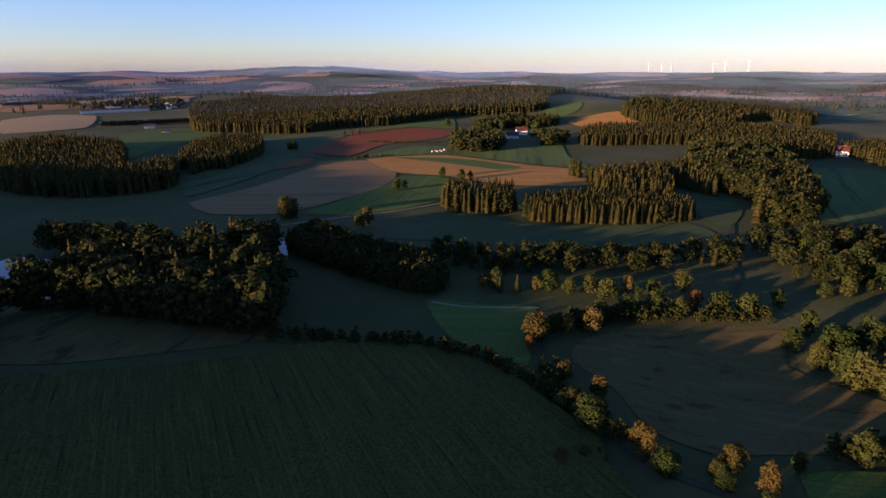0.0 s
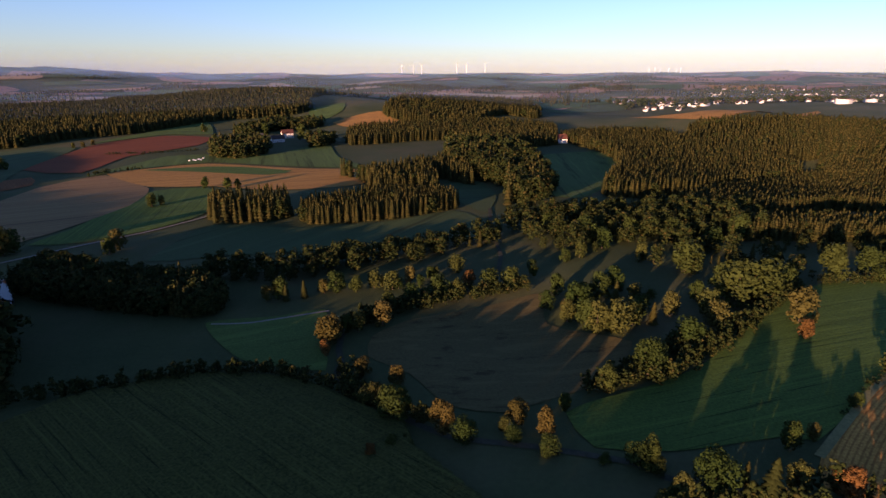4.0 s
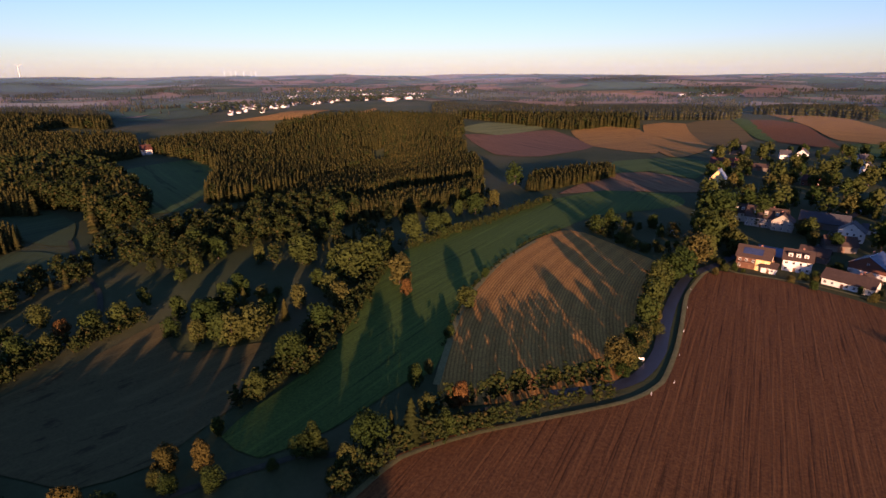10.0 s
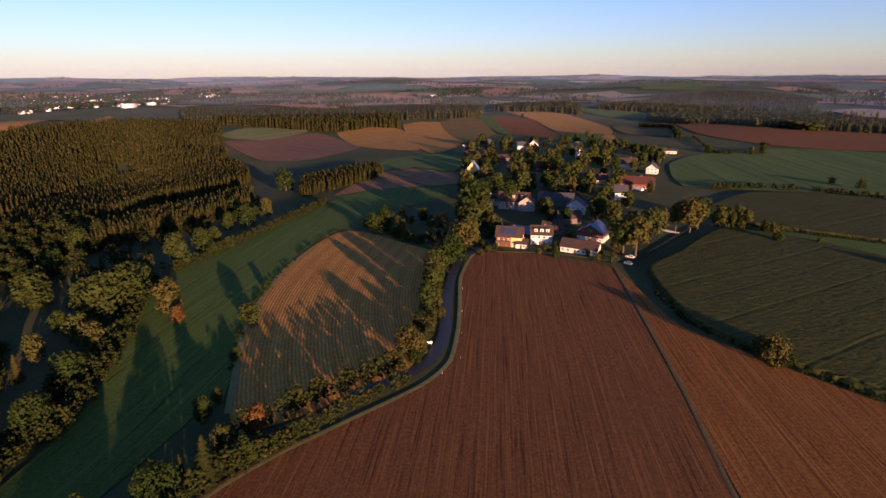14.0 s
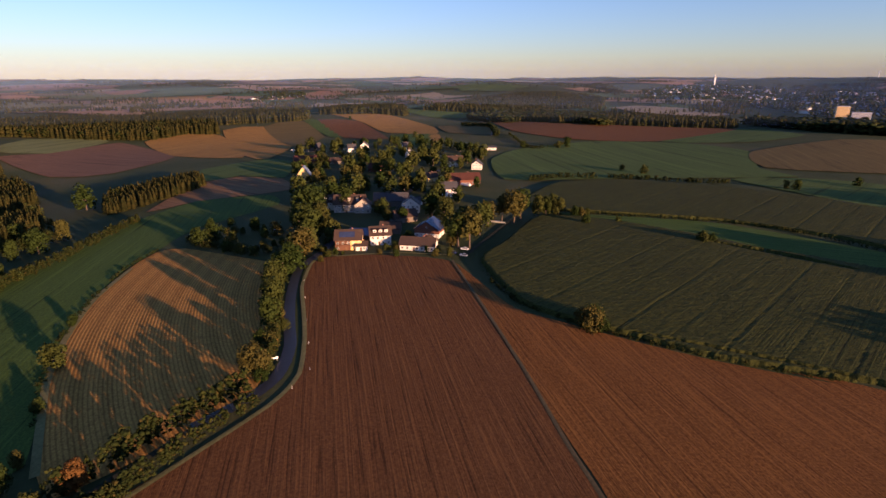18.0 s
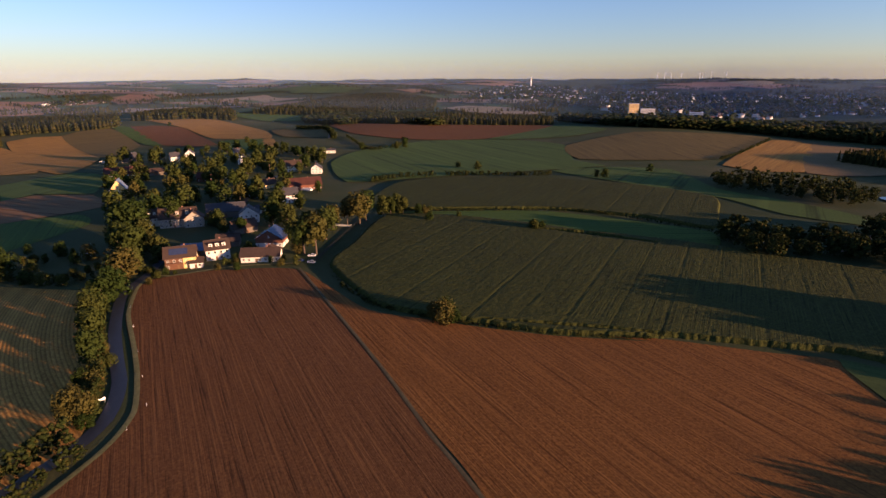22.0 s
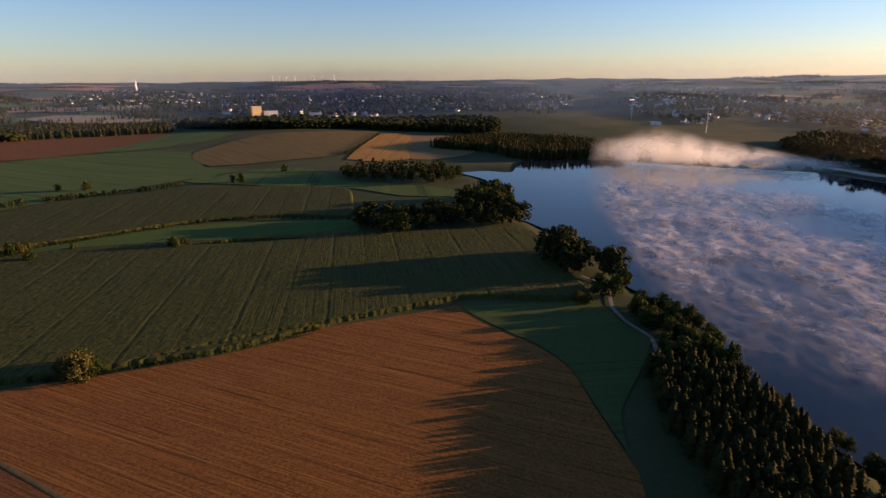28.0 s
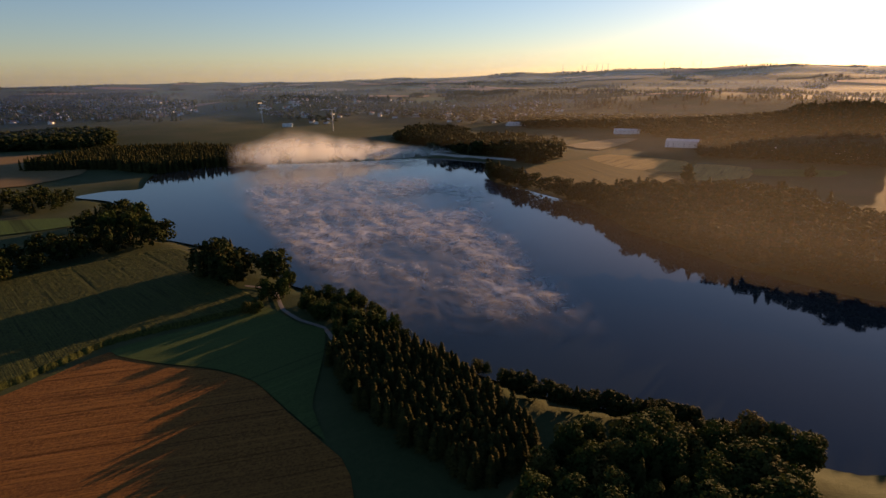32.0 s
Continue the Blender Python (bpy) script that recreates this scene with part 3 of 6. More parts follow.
def crown(rng, clumps, size, lobes=9, low=0.14, wide=0.3, sprays=0, leaf=1.0):
    """A broadleaf crown one metre tall: upright lobes of small leaf sprays round a dark heart, with gaps."""
    mid, half = 0.5 * (low + 0.97), 0.5 * (0.97 - low)
    centres = []
    for k in range(lobes):
        z = low + 0.1 + (0.76 - low) * (k + rng.uniform(0, 0.8)) / lobes
        env = wide * math.sqrt(max(0.06, 1 - ((z - mid + 0.05) / half) ** 2))
        a, d = k * 2.4 + rng.uniform(-0.5, 0.5), env * rng.uniform(0.42, 0.66)
        centres.append((d * math.cos(a), d * math.sin(a), z, wide * rng.uniform(0.36, 0.55), rng.uniform(1.15, 1.7)))
    centres.append((0, 0, 0.82, wide * 0.42, 1.3))
    parts = []
    for k in range(clumps):
        cx, cy, cz, cr, tall = centres[k % len(centres)]
        d = rng.normal(0, 1, 3)
        d /= np.linalg.norm(d)
        p = np.array([cx, cy, cz]) * np.array([0.8, 0.8, 1]) + d * cr * rng.uniform(0.3, 0.75) * np.array([1, 1, tall])
        p[2] = max(p[2], low * rng.uniform(0.7, 1.3))
        v, f = blob(rng, size * rng.uniform(0.75, 1.3))
        parts.append((v + p, f))
    for k in range(sprays):
        cx, cy, cz, cr, tall = centres[k % len(centres)]
        d = rng.normal(0, 1, 3) + np.array([cx, cy, 0.1]) / wide * 0.8
        d /= np.linalg.norm(d)
        p = np.array([cx, cy, cz]) + d * cr * rng.uniform(0.82, 1.14) * np.array([1, 1, tall])
        p[2] = max(p[2], low * rng.uniform(0.6, 1.4))
        v, f = spray(rng, min(size, 0.075) * leaf * rng.uniform(0.4, 0.75), d)
        parts.append((v + p, f))
    v, f = joined(parts)
    return v / np.array([1, 1, v[:, 2].max()]), f


def spruce(rng, tiers, blades):
    """A spruce one metre tall: drooping jagged skirts round a thin stem."""
    parts = []
    for k in range(tiers):
        f = k / tiers
        z, r, h = 0.06 + 0.86 * f, 0.165 * (1 - f) ** 0.68 + 0.010, 1.35 / tiers
        a = np.arange(blades * 2) / (blades * 2) * 2 * np.pi + rng.uniform(0, 3)
        rad = np.where(np.arange(blades * 2) % 2 == 0, r, r * 0.55) * rng.uniform(0.8, 1.2, blades * 2)
        ring = np.column_stack([rad * np.cos(a), rad * np.sin(a), z - 0.03 * rng.uniform(0, 1, blades * 2)])
        v = np.concatenate([ring, [[rng.normal(0, 0.006), rng.normal(0, 0.006), min(z + h * 0.75, 1.0)]]])
        n = blades * 2
        parts.append((v, np.array([(i, (i + 1) % n, n) for i in range(n)])))
    return joined(parts)


rng = np.random.default_rng(7)
BANDS = (("near", 0, 240), ("mid", 240, 520), ("far", 520, 1000), ("tiny", 1000, 9999))
SPRUCES = {"near": [spruce(rng, 10, 7) for _ in range(5)], "mid": [spruce(rng, 8, 5) for _ in range(5)], "far": [spruce(rng, 5, 4) for _ in range(4)], "tiny": [spruce(rng, 3, 3) for _ in range(4)]}
CROWNS = {"near": [crown(rng, 36, 0.075, sprays=330) for _ in range(5)], "mid": [crown(rng, 28, 0.072, 9, sprays=220) for _ in range(5)],
          "far": [crown(rng, 14, 0.11, 6, sprays=26) for _ in range(5)], "tiny": [crown(rng, 5, 0.19, 4) for _ in range(5)]}


def planted(name, xy, heights, widths, templates, mat, rng):
    """Many trees joined into one mesh."""
    vs, fs, base = [], [], 0
    pick = rng.integers(0, len(templates), len(xy))
    z = height(xy[:, 0], xy[:, 1])
    for k, (v, f) in enumerate(templates):
        sel = np.where(pick == k)[0]
        if not len(sel):
            continue
        a = rng.uniform(0, 6.3, len(sel))
        c, s = np.cos(a)[:, None], np.sin(a)[:, None]
        h, w = heights[sel][:, None], widths[sel][:, None]
        x = (v[None, :, 0] * c - v[None, :, 1] * s) * h * w + xy[sel, 0][:, None]
        y = (v[None, :, 0] * s + v[None, :, 1] * c) * h * w + xy[sel, 1][:, None]
        zz = v[None, :, 2] * h + z[sel][:, None]
        vs.append(np.stack([x, y, zz], -1).reshape(-1, 3))
        fs.append((f[None] + (np.arange(len(sel)) * len(v))[:, None, None] + base).reshape(-1, 3))
        base += len(sel) * len(v)
    me = mesh_of(name, np.concatenate(vs), np.concatenate(fs), mat)
    me.shade_smooth()
    return me


TREES = [0, 0]


DENSE = {"valley_wood": 0.7, "bank_grove": 0.72, "hollow_wood": 0.62, "stream_wood": 0.75, "stream_thicket": 0.75, "river_bank_wood": 0.85, "spruce_plantation": 1.35, "hidden_wood": 0.6, "sun_plain_wood": 0.65, "far_lake_east": 0.8, "river_wood": 1.3, "conifer_block": 1.15, "conifer_wedge": 1.15, "hillside_spruce": 1.1, "west_wood": 1.1, "slope_wood": 1.2, "back_slope_wood": 0.7, "near_wood": 1.2, "far_bank_wood": 0.66, "west_shore_hill_wood": 0.3, "back_hill_wood": 0.8, "town_hill_wood": 0.8}


def wood(name, kind, tall, points):
    """A wood inside an outline, its trees a little closer where the land is near."""
    edge = spline(points, 12)
    r = float(np.hypot(*edge.T).min())
    step = (max(3.4, tall * 0.25, r / 150) if kind == "conifer" else max(2.4, tall * 0.25, r / 120)) / DENSE.get(name, 1.0)
    lo, hi = edge.min(0), edge.max(0)
    rng = np.random.default_rng(len(name) * 13 + int(tall))
    x, y = np.meshgrid(np.arange(lo[0], hi[0], step), np.arange(lo[1], hi[1], step))
    x, y = (x + rng.uniform(-0.45, 0.45, x.shape) * step).ravel(), (y + rng.uniform(-0.45, 0.45, y.shape) * step).ravel()
    keep = inside(edge, x, y) & ~inside(shore, x, y)
    xy = np.column_stack([x[keep], y[keep]])
    if not len(xy):
        return
    broad = max(1.0, step / (tall * 0.27))
    slender = min(2.2, max(0.85, (5.6 if name == "spruce_plantation" else 3.9) * step / tall))
    leafy = rng.uniform(0, 1, len(xy)) < {"conifer": 0.06, "mixed": 0.78, "leafy": 1.0}[kind]
    h = tall * rng.normal(1, 0.04 if "slope" in name else 0.08 if kind == "conifer" else 0.12, len(xy)).clip(0.6, 1.3)
    away = np.hypot(xy[:, 0], xy[:, 1])
    objs = []
    for lod, first, last in BANDS:
        band = (away >= first) & (away < last)
        lod = "far" if name in ("hidden_wood", "slope_wood", "back_slope_wood") else lod
        for part_name, sel, temp, mat, wide in (("spruces", ~leafy & band, SPRUCES[lod], SPRUCE, slender), ("broadleaf_trees", leafy & band, CROWNS[lod], LEAVES, 1.05 * broad)):
            if sel.any():
                hh = h[sel] * (1.0 if part_name == "spruces" else 0.85)
                objs.append((part_name, planted(name + "_" + part_name, xy[sel], hh, wide * rng.uniform(0.85, 1.2, sel.sum()), temp, mat, rng)))
    top = new(name)
    tagged(top, {"conifer": "dense dark spruce forest with pointed tops", "mixed": "mixed broadleaf wood turning slightly yellow"}[kind], "woodland", kind="stuff")
    for part_name, me in objs:
        ob = new(part_name, me)
        ob.parent = top
        tagged(ob, kind="stuff")
        TREES[1] += len(me.polygons)
    TREES[0] += len(xy)


wood("near_wood", "mixed", 21, [(-168, 178), (-147, 193), (-102, 180), (-63, 174), (-66, 200), (-80, 228), (-131, 238), (-160, 232), (-165, 205)])
wood("west_wood", "conifer", 16, [(-338, 407), (-264, 389), (-216, 429), (-262, 521), (-278, 471), (-364, 622), (-468, 664), (-476, 590)])
wood("west_strip_wood", "conifer", 15, [(-252, 515), (-208, 515), (-204, 615), (-237, 696), (-291, 695), (-280, 592)])
wood("shore_wood", "mixed", 18, [(-218, 273), (-141, 263), (-89, 274), (-85, 256), (-139, 263), (-195, 250)])
wood("river_wood", "mixed", 13, [(-84, 270), (-62, 247), (-37, 227), (-3, 207), (1, 229), (-18, 246), (-44, 264), (-70, 292)])
wood("conifer_block", "conifer", 17, [(2, 350), (46, 344), (51, 379), (4, 392)])
wood("conifer_wedge", "conifer", 13, [(53, 326), (106, 315), (158, 325), (158, 354), (117, 375), (62, 363)])
wood("tall_conifers", "conifer", 17, [(113, 386), (159, 367), (183, 429), (202, 390), (224, 480), (141, 452), (112, 467), (120, 492), (120, 414)])
wood("gully_wood", "mixed", 20, [(215, 471), (213, 410), (220, 367), (188, 312), (232, 322), (261, 368), (298, 450), (341, 551), (283, 607)])
wood("ridge_wood", "conifer", 15, [(172, 674), (266, 676), (337, 655), (366, 567), (410, 566), (478, 676), (431, 768), (311, 793), (212, 794)])
wood("west_hill_wood", "conifer", 17, [(-390, 863), (-301, 829), (-215, 814), (-153, 869), (-77, 894), (29, 993), (161, 1005), (201, 1046), (198, 1154), (40, 1247), (-162, 1389), (-367, 1272), (-520, 1172)])
wood("west_near_strip", "conifer", 14, [(-227, 483), (-224, 528), (-209, 625), (-245, 734), (-287, 690), (-300, 653)])
wood("back_hill_wood", "conifer", 15, [(-146, 1237), (40, 1247), (135, 1219), (264, 1236), (446, 2138), (201, 2190), (-177, 1813)])
wood("north_hill_wood", "conifer", 17, [(295, 884), (317, 834), (398, 778), (497, 849), (540, 798), (762, 1176), (655, 1423), (324, 971)])
wood("farm_grove", "mixed", 17, [(11, 640), (43, 620), (72, 652), (76, 728), (52, 746), (16, 721)])
wood("farm_side_grove", "mixed", 16, [(122, 668), (142, 672), (166, 720), (134, 730)])
wood("farm_back_grove", "mixed", 16, [(60, 800), (100, 850), (160, 850), (190, 890), (120, 930), (50, 860)])
wood("hillside_spruce", "conifer", 15, [(273, 315), (331, 299), (443, 329), (526, 329), (555, 376), (542, 448), (530, 536), (496, 591), (438, 598), (415, 483), (378, 417)])
wood("far_lit_spruce", "conifer", 15, [(542, 486), (555, 391), (585, 360), (652, 336), (706, 300), (872, 372), (841, 431), (716, 464), (600, 519)])
wood("far_dark_spruce", "conifer", 15, [(584, 351), (636, 321), (647, 270), (576, 243), (566, 282), (522, 299)])
wood("valley_spruce", "conifer", 13, [(300, 268), (389, 303), (520, 322), (575, 232), (480, 182), (413, 229), (330, 225)])
wood("spruce_belt", "conifer", 12, [(259, 197), (299, 177), (329, 158), (386, 146), (431, 165), (376, 181), (327, 203), (285, 213)])
wood("spruce_belt_end", "conifer", 10, [(412, 116), (449, 90), (497, 63), (536, 72), (517, 100), (470, 129)])
wood("plateau_spruce", "conifer", 17, [(990, 478), (927, 327), (898, 254), (888, 175), (943, 136), (944, 87), (1055, 97), (1117, -56), (1273, -63), (1380, 113), (1242, 257), (1166, 403), (1133, 539)])
wood("plateau_edge_wood", "conifer", 15, [(1141, 397), (1088, 271), (1030, 192), (1278, 264), (1257, 420)])
wood("road_spruce", "conifer", 17, [(1270, -95), (1257, -224), (1215, -282), (1408, -318), (1529, -181)])
wood("wooded_hill", "conifer", 15, [(1361, -360), (1279, -521), (1341, -730), (1328, -860), (1626, -1044), (1822, -978), (1736, -744), (1455, -451)])
wood("ridge_top_wood", "conifer", 14, [(1147, -464), (937, -507), (841, -651), (761, -762), (888, -845), (1067, -695), (1271, -595)])
wood("ridge_end_wood", "mixed", 16, [(836, -845), (660, -800), (560, -828), (473, -894), (402, -903), (308, -912), (210, -897), (258, -1082), (404, -1128), (559, -1011), (760, -920)])
wood("spruce_plantation", "conifer", 8.5, [(-13, -166), (-14, -152), (-17, -136), (-26, -115), (-33, -101), (-38, -92), (-54, -97), (-59, -109), (-55, -127), (-47, -150), (-38, -167)])
wood("shore_bushes", "mixed", 6, [(-58, -136), (-68, -119), (-93, -97), (-107, -77), (-107, -72), (-110, -80), (-101, -102), (-76, -120)])
# the next four woods are unseen, added only to block the low sun
wood("slope_wood", "mixed", 18, [(-37, -16), (-30, -9), (-60, -7), (-89, -8), (-89, -16), (-68, -25)])
wood("back_slope_wood", "mixed", 6, [(-26, 5), (-22, 13), (-21, 24), (-50, 56), (-85, 62), (-101, 49), (-90, 18)])
wood("hidden_wood", "mixed", 8, [(-93, -41), (-94, -13), (-94, 16), (-106, 61), (-126, 122), (-179, 192), (-212, 132), (-202, 74), (-184, 16), (-163, -23), (-130, -52)])
wood("west_shore_hill_wood", "conifer", 15, [(-497, -52), (-520, 18), (-483, 129), (-450, 260), (-606, 350), (-723, 235), (-760, 27), (-693, -97)])
wood("far_bank_wood", "mixed", 16, [(-206, -489), (-190, -433), (-202, -383), (-212, -328), (-208, -285), (-203, -263), (-208, -230), (-211, -191), (-223, -156), (-234, -137), (-352, -142), (-495, -161), (-485, -280), (-322, -196), (-347, -275), (-316, -321), (-244, -340), (-210, -383), (-207, -443)])
wood("far_lake_wood", "conifer", 14, [(256, -698), (171, -678), (110, -618), (36, -647), (-1, -664), (36, -753), (103, -808), (208, -822)])
wood("far_lake_east", "mixed", 18, [(-196, -653), (-252, -570), (-275, -505), (-339, -569), (-324, -694), (-247, -714), (-213, -709)])
wood("town_hill_wood", "mixed", 16, [(-185, -799), (-208, -682), (-245, -651), (-312, -841), (-266, -937)])
wood("sun_hill_wood", "mixed", 22, [(-614, -523), (-601, -460), (-601, -389), (-700, -459), (-732, -550), (-706, -586)])
wood("plain_edge_wood", "mixed", 13, [(-442, -469), (-464, -427), (-475, -386), (-512, -326), (-559, -359), (-523, -428), (-490, -509)])
wood("sun_plain_wood", "mixed", 14, [(-443, -881), (-545, -777), (-524, -639), (-530, -525), (-578, -461), (-633, -412), (-1138, -750), (-982, -819), (-767, -877), (-608, -1026), (-506, -1008)])
wood("village_back_wood", "mixed", 14, [(1137, -401), (990, -434), (1025, -534), (850, -558), (989, -646), (1209, -627), (1279, -521)])

# ---- single trees and hedges ----
ORANGE_LEAVES = foliage("autumn_leaves", [(0.0, (0.115, 0.068, 0.020)), (1.0, (0.170, 0.085, 0.026))], True)
# golden tone puts low sunlight into the leaf colour of the hedge trees
SUNLIT_LEAVES = foliage("sunlit_leaves", [(0.0, (0.060, 0.060, 0.015)), (1.0, (0.090, 0.074, 0.020))], True)


def limb(points, radii, sides=6):
    """A tapered branch along the points."""
    vs, fs = [], []
    for (x, y, z), r in zip(points, radii):
        a = np.arange(sides) / sides * 2 * np.pi
        vs.append(np.column_stack([x + r * np.cos(a), y + r * np.sin(a), np.full(sides, z)]))
    for k in range(len(points) - 1):
        for i in range(sides):
            p, q = k * sides + i, k * sides + (i + 1) % sides
            fs += [(p, q, q + sides), (p, q + sides, p + sides)]
    return np.concatenate(vs), np.array(fs)


def trunk(rng, top=0.62, limbs=4):
    lean = rng.normal(0, 0.02, 2)
    parts = [limb([(0, 0, -0.02), (lean[0] * 0.5, lean[1] * 0.5, 0.22), (lean[0], lean[1], 0.45), (lean[0] * 1.5, lean[1] * 1.5, top)], [0.028, 0.020, 0.014, 0.005])]
    for k in range(limbs):
        a, z = k * 2.4 + rng.uniform(0, 1), rng.uniform(0.24, 0.48)
        d = rng.uniform(0.13, 0.24)
        parts.append(limb([(lean[0], lean[1], z), (d * 0.5 * math.cos(a), d * 0.5 * math.sin(a), z + 0.09), (d * math.cos(a), d * math.sin(a), z + 0.2)], [0.010, 0.007, 0.003], 3))
    return joined(parts)


def smooth(me):
    me.shade_smooth()
    return me


rng = np.random.default_rng(11)
STYLES = {}
for style, low, wide, clumps, size, mat in (("leafy", 0.10, 0.36, 60, 0.075, TREE_LEAVES), ("tall", 0.30, 0.32, 60, 0.07, TREE_LEAVES),
                                            ("bush", 0.05, 0.46, 50, 0.09, TREE_LEAVES), ("orange", 0.12, 0.36, 60, 0.075, ORANGE_LEAVES), ("golden", 0.06, 0.36, 60, 0.075, SUNLIT_LEAVES)):
    for k in range(18):
        lod, sprays, leaf = (("near", 1700, 0.6), ("mid", 800, 0.8), ("far", 200, 1.2))[k // 6]
        v, f = crown(rng, clumps, size * (1.3 if lod == "far" else 1.0), 11 if k % 2 else 8, low, wide * (0.88, 1.0, 1.14)[k % 3], sprays, leaf)
        tv, tf = trunk(rng) if style != "bush" else trunk(rng, 0.4, 5)
        STYLES.setdefault((style, lod), []).append((mesh_of(style + "_trunk", tv, tf, BARK), smooth(mesh_of(style + "_crown", v, f, mat))))
SPRUCE_TREE = foliage("single_spruce", [(0.0, (0.035, 0.045, 0.012)), (1.0, (0.075, 0.070, 0.018))], True, 0.1)
for k in range(2):
    v, f = spruce(rng, 11, 7)
    tv, tf = limb([(0, 0, -0.02), (0, 0, 0.9)], [0.02, 0.004])
    STYLES.setdefault(("spruce", "near"), []).append((mesh_of("spruce_trunk", tv, tf, BARK), mesh_of("spruce_crown", v * np.array([1.15, 1.15, 1]), f, SPRUCE_TREE)))
KINDS = {"leafy": ("broadleaf_tree", "broadleaf tree with a yellowing green crown", "tree"), "tall": ("tall_tree", "tall broadleaf tree on a bare pale trunk", "tree"),
         "bush": ("bush", "low rounded leafy bush", "bush"), "golden": ("golden_tree", "small tree with leaves coloured golden as if sunlit", "tree"), "orange": ("autumn_tree", "small tree with orange autumn leaves", "tree"),
         "spruce": ("spruce_tree", "single dark green spruce with a pointed top", "tree")}
tree_rng = random.Random(5)


def trees(group, style, places):
    name, label, category = KINDS[style]
    if style == "leafy":
        name = "village_tree" if "village" in group or "lane" in group else "woodland_tree" if "wood" in group or "stream" in group else name
    for x, y, h in places:
        stem, leaves = tree_rng.choice(STYLES[style, "near" if style == "spruce" or math.hypot(x, y) < 165 else "mid" if math.hypot(x, y) < 380 else "far"])
        top = new(name)
        wide = h * tree_rng.uniform(0.86, 1.16)
        top.matrix_world = Matrix.LocRotScale((x, y, up(x, y) - 0.1), Euler((0, 0, tree_rng.uniform(0, 6.3))), (wide, wide, h))
        size = "small " if h < 7 and style != "bush" else "big " if h > 17 else ""
        tagged(top, size + label, category, group)
        for n, me in (("trunk", stem), ("crown", leaves)):
            ob = new(n, me)
            ob.parent = top


def hedge(name, tall, wide, points):
    """Bushes grown together along a line."""
    line = spline(points, 2.0, False)
    rng = np.random.default_rng(len(name) + int(tall * 10) + len(points))
    n = len(line) * max(2, int(wide * 0.7))
    xy = line[rng.integers(0, len(line), n)] + rng.normal(0, wide * 0.22, (n, 2))
    h = tall * rng.uniform(0.55, 1.25, n)
    far = float(np.hypot(*line.T).min()) > 320
    ob = new(name, planted(name, xy, h, np.clip(2.2 / tall, 0.8, 1.8) * rng.uniform(0.9, 1.3, n), CROWNS["tiny" if far else "far"], LEAVES, rng))
    return tagged(ob, "uneven leafy hedge grown together along the field edge", "hedge", kind="stuff")


def grove(group, style, count, low, high, points):
    """Trees standing at random inside an outline, kept off the buildings."""
    edge = spline(points, 6)
    lo, hi = edge.min(0), edge.max(0)
    placed = []
    while len(placed) < count:
        x, y = tree_rng.uniform(lo[0], hi[0]), tree_rng.uniform(lo[1], hi[1])
        if bool(inside(edge, np.array(x), np.array(y))) and all((x - a) ** 2 + (y - b) ** 2 > 150 for a, b in BUILDINGS):
            placed.append((x, y, tree_rng.uniform(low, high)))
    trees(group, style, placed)


def planting(group, style, gap, low, high, points):
    """A small wood, tree by tree, with a few spruces among the broadleaf trees."""
    edge = spline(points, 8)
    (x0, y0), (x1, y1) = edge.min(0), edge.max(0)
    places, dark = [], []
    y = y0
    while y < y1:
        x = x0
        while x < x1:
            px, py = x + tree_rng.uniform(-0.42, 0.42) * gap, y + tree_rng.uniform(-0.42, 0.42) * gap
            if bool(inside(edge, np.array(px), np.array(py))) and not bool(inside(shore, np.array(px), np.array(py))):
                (dark if tree_rng.random() < 0.14 else places).append((px, py, tree_rng.uniform(low, high)))
            x += gap
        y += gap
    if float(np.hypot(*edge.T).min()) < 215:
        trees(group, style, places)
        trees(group, "spruce", dark)
        return
    rng = np.random.default_rng(len(group))
    top = tagged(new(group.replace(" trees", "").replace(" ", "_")), "loose wood of yellowing broadleaf trees and a few spruces", "woodland", kind="stuff")
    for part_name, spots, temp, mat in (("broadleaf_trees", places, CROWNS, LEAVES), ("spruces", dark, SPRUCES, SPRUCE)):
        a = np.array(spots)
        for lod, first, last in BANDS:
            sel = (np.hypot(a[:, 0], a[:, 1]) >= first) & (np.hypot(a[:, 0], a[:, 1]) < last)
            if sel.any():
                ob = new(part_name, planted(part_name, a[sel, :2], a[sel, 2], rng.uniform(1.0, 1.25, sel.sum()), temp[lod], mat, rng))
                ob.parent = top
                tagged(ob, kind="stuff")


BUILDINGS = [(285, -33), (280, -39), (289, -51), (272, -69), (274, -74), (296, -82), (355, -85), (379, -76), (332, -75), (370, -45), (364, -53), (381, -33), (495, -21), (398, -126), (461, -129), (440, -153), (535, -176), (509, -191), (526, -90), (695, -107), (684, -89), (609, -146), (599, -33), (590, -59), (675, -156), (641, -258), (707, -44), (308, -61), (301, -44), (376, -99)]

